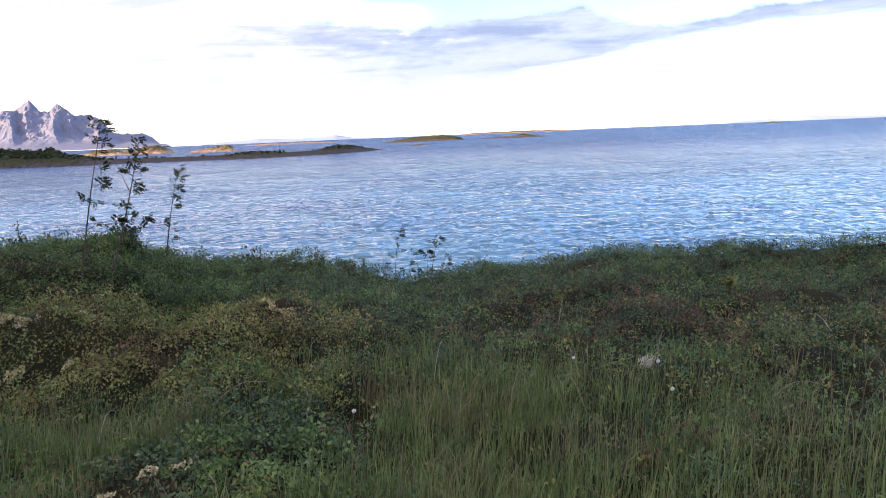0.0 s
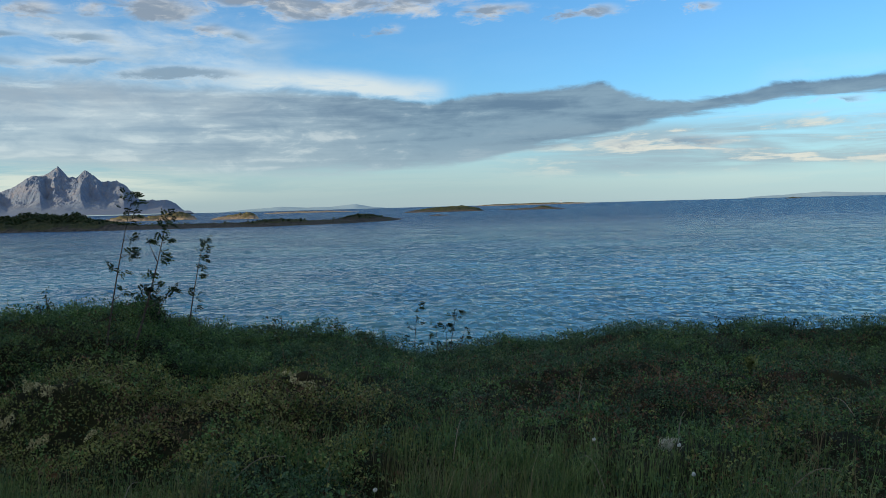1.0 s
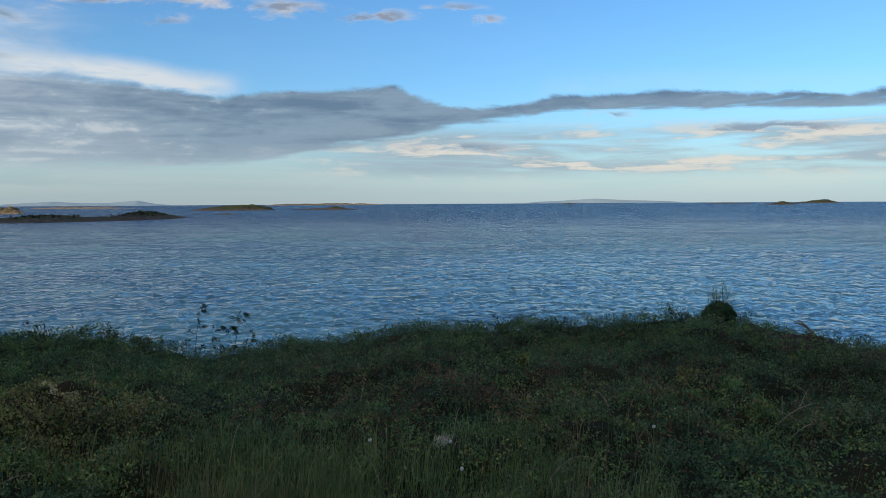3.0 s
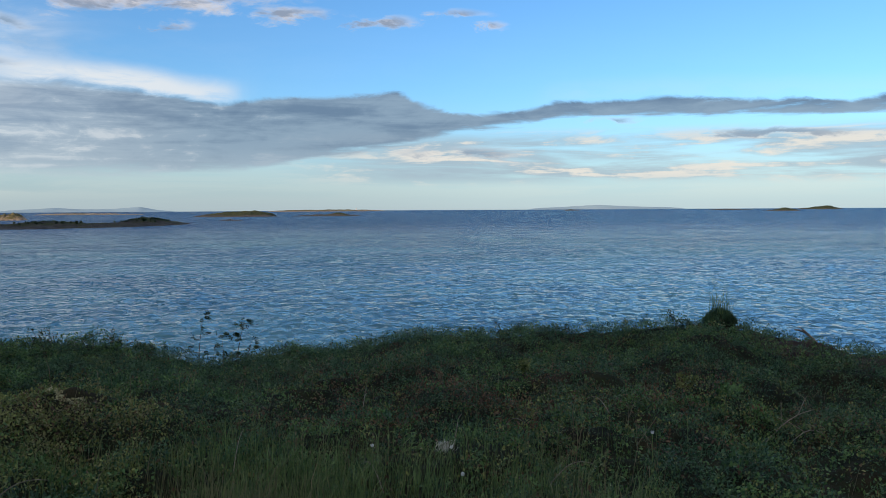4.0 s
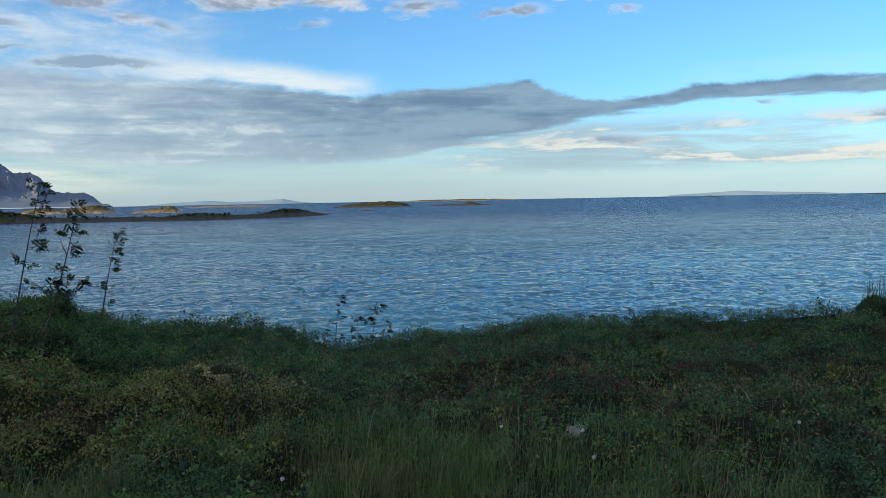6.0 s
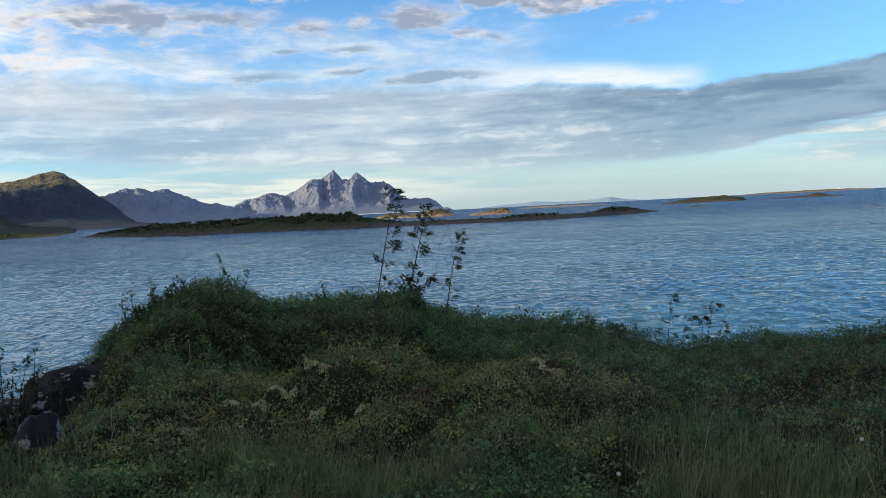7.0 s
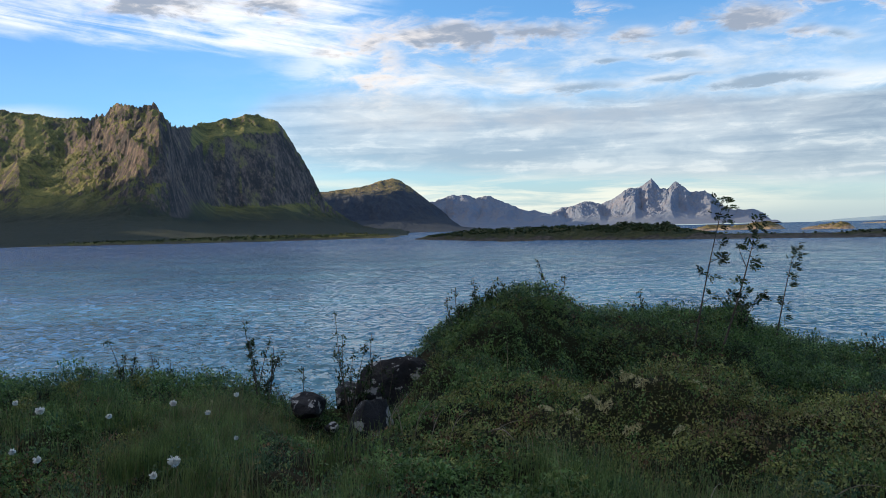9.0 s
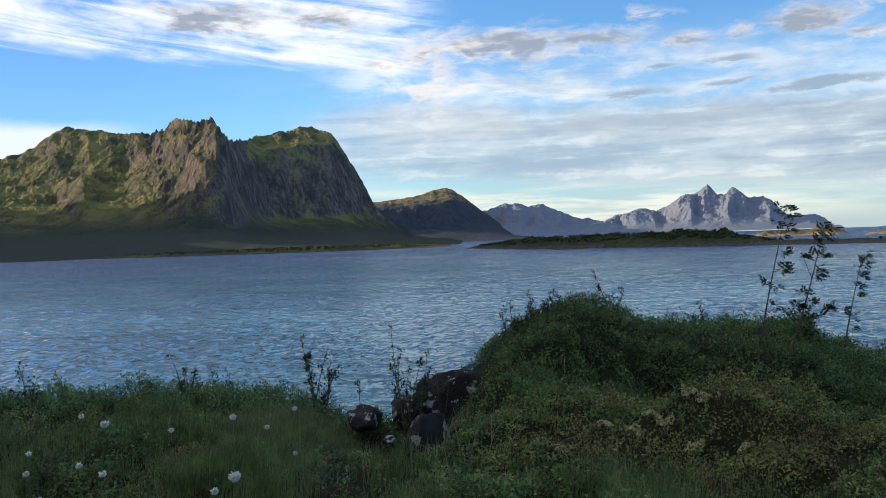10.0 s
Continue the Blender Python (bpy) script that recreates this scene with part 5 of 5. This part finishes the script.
def tussock(az, r):
    at = on_turf(az, r, 0.08)
    ob = tagged(new("tussock"), "grassy earth tussock on the point of the brink", "tussock")
    ob.location = at
    a, u = np.meshgrid(np.linspace(0, 2 * math.pi, 28, endpoint=False), np.linspace(0, 1, 12))
    rad = 0.175 * (1.15 - 0.35 * u ** 3) * np.sqrt(np.clip(1 - u ** 4, 0, 1)) * (0.85 + 0.4 * fbm(np.cos(a) * 2 + 9, np.sin(a) * 2 + u * 3, 3))
    v = np.stack([np.cos(a) * rad, np.sin(a) * rad, -0.18 + u * 0.36], -1).reshape(-1, 3)
    mesh_of("mound", v, grid_faces(12, 28, True), TURF, ob, True, "bare dark earth")
    g = np.random.default_rng(5)
    n = 1900
    q, t = np.sqrt(g.random(n)) * 0.21, g.uniform(0, 6.28, n)
    v, f = blade_arrays(np.cos(t) * q, np.sin(t) * q, 0.17 - q ** 2 * 3.2, g.uniform(.03, .09, n), 0.006, 0.4)
    mesh_of("turf_cap", v, f, LEAF_DARK, ob, False, "short green grass")
    n = 48
    q, t = np.sqrt(g.random(n)) * 0.13, g.uniform(0, 6.28, n)
    v, f = blade_arrays(np.cos(t) * q, np.sin(t) * q, 0.2 - q * 0.3, g.uniform(.16, .38, n), 0.006, 0.34)
    mesh_of("tall_stalks", v, f, GRASS, ob, False, "tall thin dark stalks")
    return ob


tussock(31.6, 10.35)


def bare_earth():
    """A worn patch of dark soil on the brink, with a ragged edge."""
    a, r = np.meshgrid(np.linspace(32.5, 41.5, 70), np.linspace(8.7, 11.0, 60))
    x, y = np.sin(np.radians(a)) * r, np.cos(np.radians(a)) * r
    inside = 1 - ((a - 37.2) / 4.2) ** 2 - ((r - 9.95) / 0.85) ** 2 + (fbm(x * 3, y * 3, 4) - 0.5) * 1.6
    z = ground_z(x, y) + np.clip(inside, -0.4, 0.12) * 0.35 + (fbm(x * 14, y * 14, 3) - 0.5) * 0.05
    v = np.stack([x, y, z], -1).reshape(-1, 3)
    return tagged(mesh_of("bare_earth", v, grid_faces(60, 70), SOIL, smooth=True), "bare dark peat patch worn into the brink", "earth", kind="structure")


bare_earth()


def dead_branch(a, b, label, seed, thick=0.006, forks=2):
    rnd = random.Random(seed)
    a, b = Vector(a), Vector(b)
    ob = tagged(new("dead_branch"), label, "branch")
    ob.location = a
    way = bent((0, 0, 0), b - a, (0, 0, 0.05), 7)
    mesh_of("stick", *tube(way, [thick * (1 - 0.1 * i) for i in range(7)], 5), TWIG, ob, True)
    for k in range(forks):
        p = way[2 + k * 2]
        q = p + (b - a) * 0.3 + Vector((rnd.uniform(-.1, .1), rnd.uniform(-.1, .1), rnd.uniform(.02, .12)))
        mesh_of("fork", *tube(bent(p, q, (0, 0, .01), 4), [thick * .6, thick * .5, thick * .4, thick * .3], 5), TWIG, ob, True)
    return ob


dead_branch(on_turf(34.6, 5.9, 0.06), on_turf(37.6, 6.2, 0.16), "bleached dead twig lying on the heath", 1)
dead_branch(on_turf(38.3, 6.0, 0.05), on_turf(36.4, 5.6, 0.13), "bleached dead twig lying on the heath", 2, 0.005)
dead_branch(on_turf(37.6, 10.9, 0.05), on_turf(36.2, 10.9, 0.20), "short dark broken branch on the bare brink", 3, 0.02, 1)
dead_branch(on_turf(13.6, 5.1, 0.03), on_turf(14.1, 5.2, 0.22), "thin curved dead stem standing in the heath", 4, 0.004, 0)
dead_branch(on_turf(7.0, 6.0, 0.03), on_turf(7.4, 6.1, 0.20), "thin curved dead stem standing in the heath", 5, 0.004, 1)
dead_branch(on_turf(-38.5, 5.2, 0.05), on_turf(-36.6, 5.0, 0.12), "bleached dead twig lying on the mound", 6, 0.005)


for k, (a, r, da, h) in enumerate([(-43.6, 5.35, 0.9, 0.24), (-42.6, 5.3, 1.1, 0.20), (-44.4, 5.4, -0.6, 0.18), (-45.3, 5.5, 0.8, 0.16), (-41.3, 5.3, 1.3, 0.15)]):
    dead_branch(on_turf(a, r, 0.03), on_turf(a + da, r, 0.05 + h), "thin pale dead stalk standing before the boulders", 20 + k, 0.0035, 1)
for k, (a, r, da, dr) in enumerate([(-17.2, 4.2, 3.6, 0.1), (20.5, 3.9, 3.0, -0.05), (-24.5, 3.9, 1.2, 0.3), (-2.0, 4.4, 0.8, 0.35), (8.5, 4.1, -1.4, 0.3), (17.0, 5.0, 1.6, -0.2), (24.5, 5.3, -1.5, 0.25)]):
    dead_branch(on_turf(a, r, 0.10), on_turf(a + da, r + dr, 0.20), "long bleached grass stem bent over the heath", 40 + k, 0.003, 0)


def seedling(az, r, size, seed):
    """A low bush of bright young leaves on a few twigs."""
    rnd = random.Random(seed)
    ob = tagged(new("bush_seedling"), "low yellow-green willow seedling in the heath", "shrub", group="yellow seedlings in the meadow")
    ob.location = on_turf(az, r)
    for k in range(6):
        tip = Vector((rnd.uniform(-1, 1) * size, rnd.uniform(-1, 1) * size, 0.12 + size * rnd.uniform(0.6, 1.1)))
        twig = mesh_of("twig", *tube(bent((0, 0, 0), tip, (0, 0, 0.03), 5), [0.003, 0.0027, 0.0024, 0.002, 0.0016], 5), BARK, ob, True)
        g = np.random.default_rng(seed * 10 + k)
        p = np.array(tuple(tip)) * g.uniform(0.55, 1.05, (46, 1)) + g.normal(0, size * 0.22, (46, 3))
        mesh_of("leaves", *leaf_arrays(p[:, 0], p[:, 1], np.maximum(p[:, 2], 0.03), 0.026, 0.016), LEAF_YELLOW, twig)
    return ob


for k, (a, r, size) in enumerate([(-65.1, 7.7, 0.11), (-71.4, 6.9, 0.12), (-68.0, 7.3, 0.07), (-61.5, 7.4, 0.06), (29.5, 6.6, 0.07), (18.5, 7.2, 0.06)]):
    seedling(a, r, size, 300 + k)


def fern(az, r):
    ob = tagged(new("fern"), "small yellow-green fern in the heath", "fern")
    ob.location = on_turf(az, r, 0.02)
    rnd = random.Random(9)
    for k in range(7):
        a = k * 0.9 + rnd.uniform(-.2, .2)
        mesh_of("frond", *joined(pinnate(Vector((0, 0, 0.03)), Vector((math.cos(a), math.sin(a), 1.2)), 0.13, rnd)), LEAF_GREEN, ob)
    return ob


fern(32.3, 6.7)


def lighthouse(az, r, base):
    ob = tagged(new("lighthouse"), "tiny white lighthouse on a far islet", "lighthouse")
    ob.location = polar(az, r, base)
    v, f = tube([Vector((0, 0, 0)), Vector((0, 0, 5)), Vector((0, 0, 8))], [2.2, 1.9, 1.6], 12)
    mesh_of("tower", v, f, WHITE, ob, True)
    v, f = tube([Vector((0, 0, 8)), Vector((0, 0, 8.3)), Vector((0, 0, 9.6)), Vector((0, 0, 10.4))], [2.0, 1.4, 1.3, 0.1], 12)
    mesh_of("lantern_room", v, f, RED, ob, True)
    return ob


lighthouse(6.8, 3360, SEA + 4)


def far_bushes(name, land, spots, shore, tall, label):
    """Scrub on a low shore: spots are (bearing, metres inland), shore the near waterline."""
    g = np.random.default_rng(41)
    vs, fs, off = [], [], 0
    deps = bpy.context.evaluated_depsgraph_get()
    for a, d in spots:
        p = polar(a, np.interp(a, *shore) + d)
        hit, loc, _, _, ob, _ = scene.ray_cast(deps, (p.x, p.y, 90), (0, 0, -1))
        if not hit or ob.name != land or loc.z < SEA + 1.6:
            continue
        h = g.uniform(0.5, 1.3) * (1.9 if g.random() < 0.16 else 1) * tall(a)
        m = 40
        q = g.normal(0, 1, (m, 3))
        q = q / np.linalg.norm(q, axis=1)[:, None] * g.uniform(0.3, 1, (m, 1)) * [h * 0.8, h * 0.8, h * 0.55] + [0, 0, h * 0.5]
        v, f = leaf_arrays(loc.x + q[:, 0], loc.y + q[:, 1], loc.z + np.maximum(q[:, 2], 0), 0.6 * max(1.0, tall(a)), 0.5 * max(1.0, tall(a)))
        vs.append(v)
        fs.append(f + off)
        off += len(v)
    tagged(mesh_of(name, np.concatenate(vs), np.concatenate(fs), BUSH), label, "scrub", kind="stuff")


SPOTS = np.random.default_rng(43)
far_bushes("island_scrub", "island", [(SPOTS.uniform(-41.8, -24.0), SPOTS.uniform(12, 85)) for _ in range(1500)] + [(SPOTS.uniform(-24.0, -4.5), SPOTS.uniform(12, 70)) for _ in range(450)],
           ((-42, -38.3, -34.4, -29.4, -25, -22.8, -15.4, -8.6, -3.6), (690, 545, 510, 470, 440, 430, 405, 420, 475)), lambda a: 1.0 if a < -25 else 0.5, "dark scrub and low trees on the island")
far_bushes("coast_scrub", "coast", [(SPOTS.uniform(-71.5, -44.0), SPOTS.uniform(25, 400)) for _ in range(1300)],
           ((-73, -70, -68, -64, -59, -55, -51, -47, -43.3), (1500, 1250, 1120, 1030, 960, 930, 920, 950, 1010)), lambda a: 1.7, "dark scrub and birches on the coast flat")
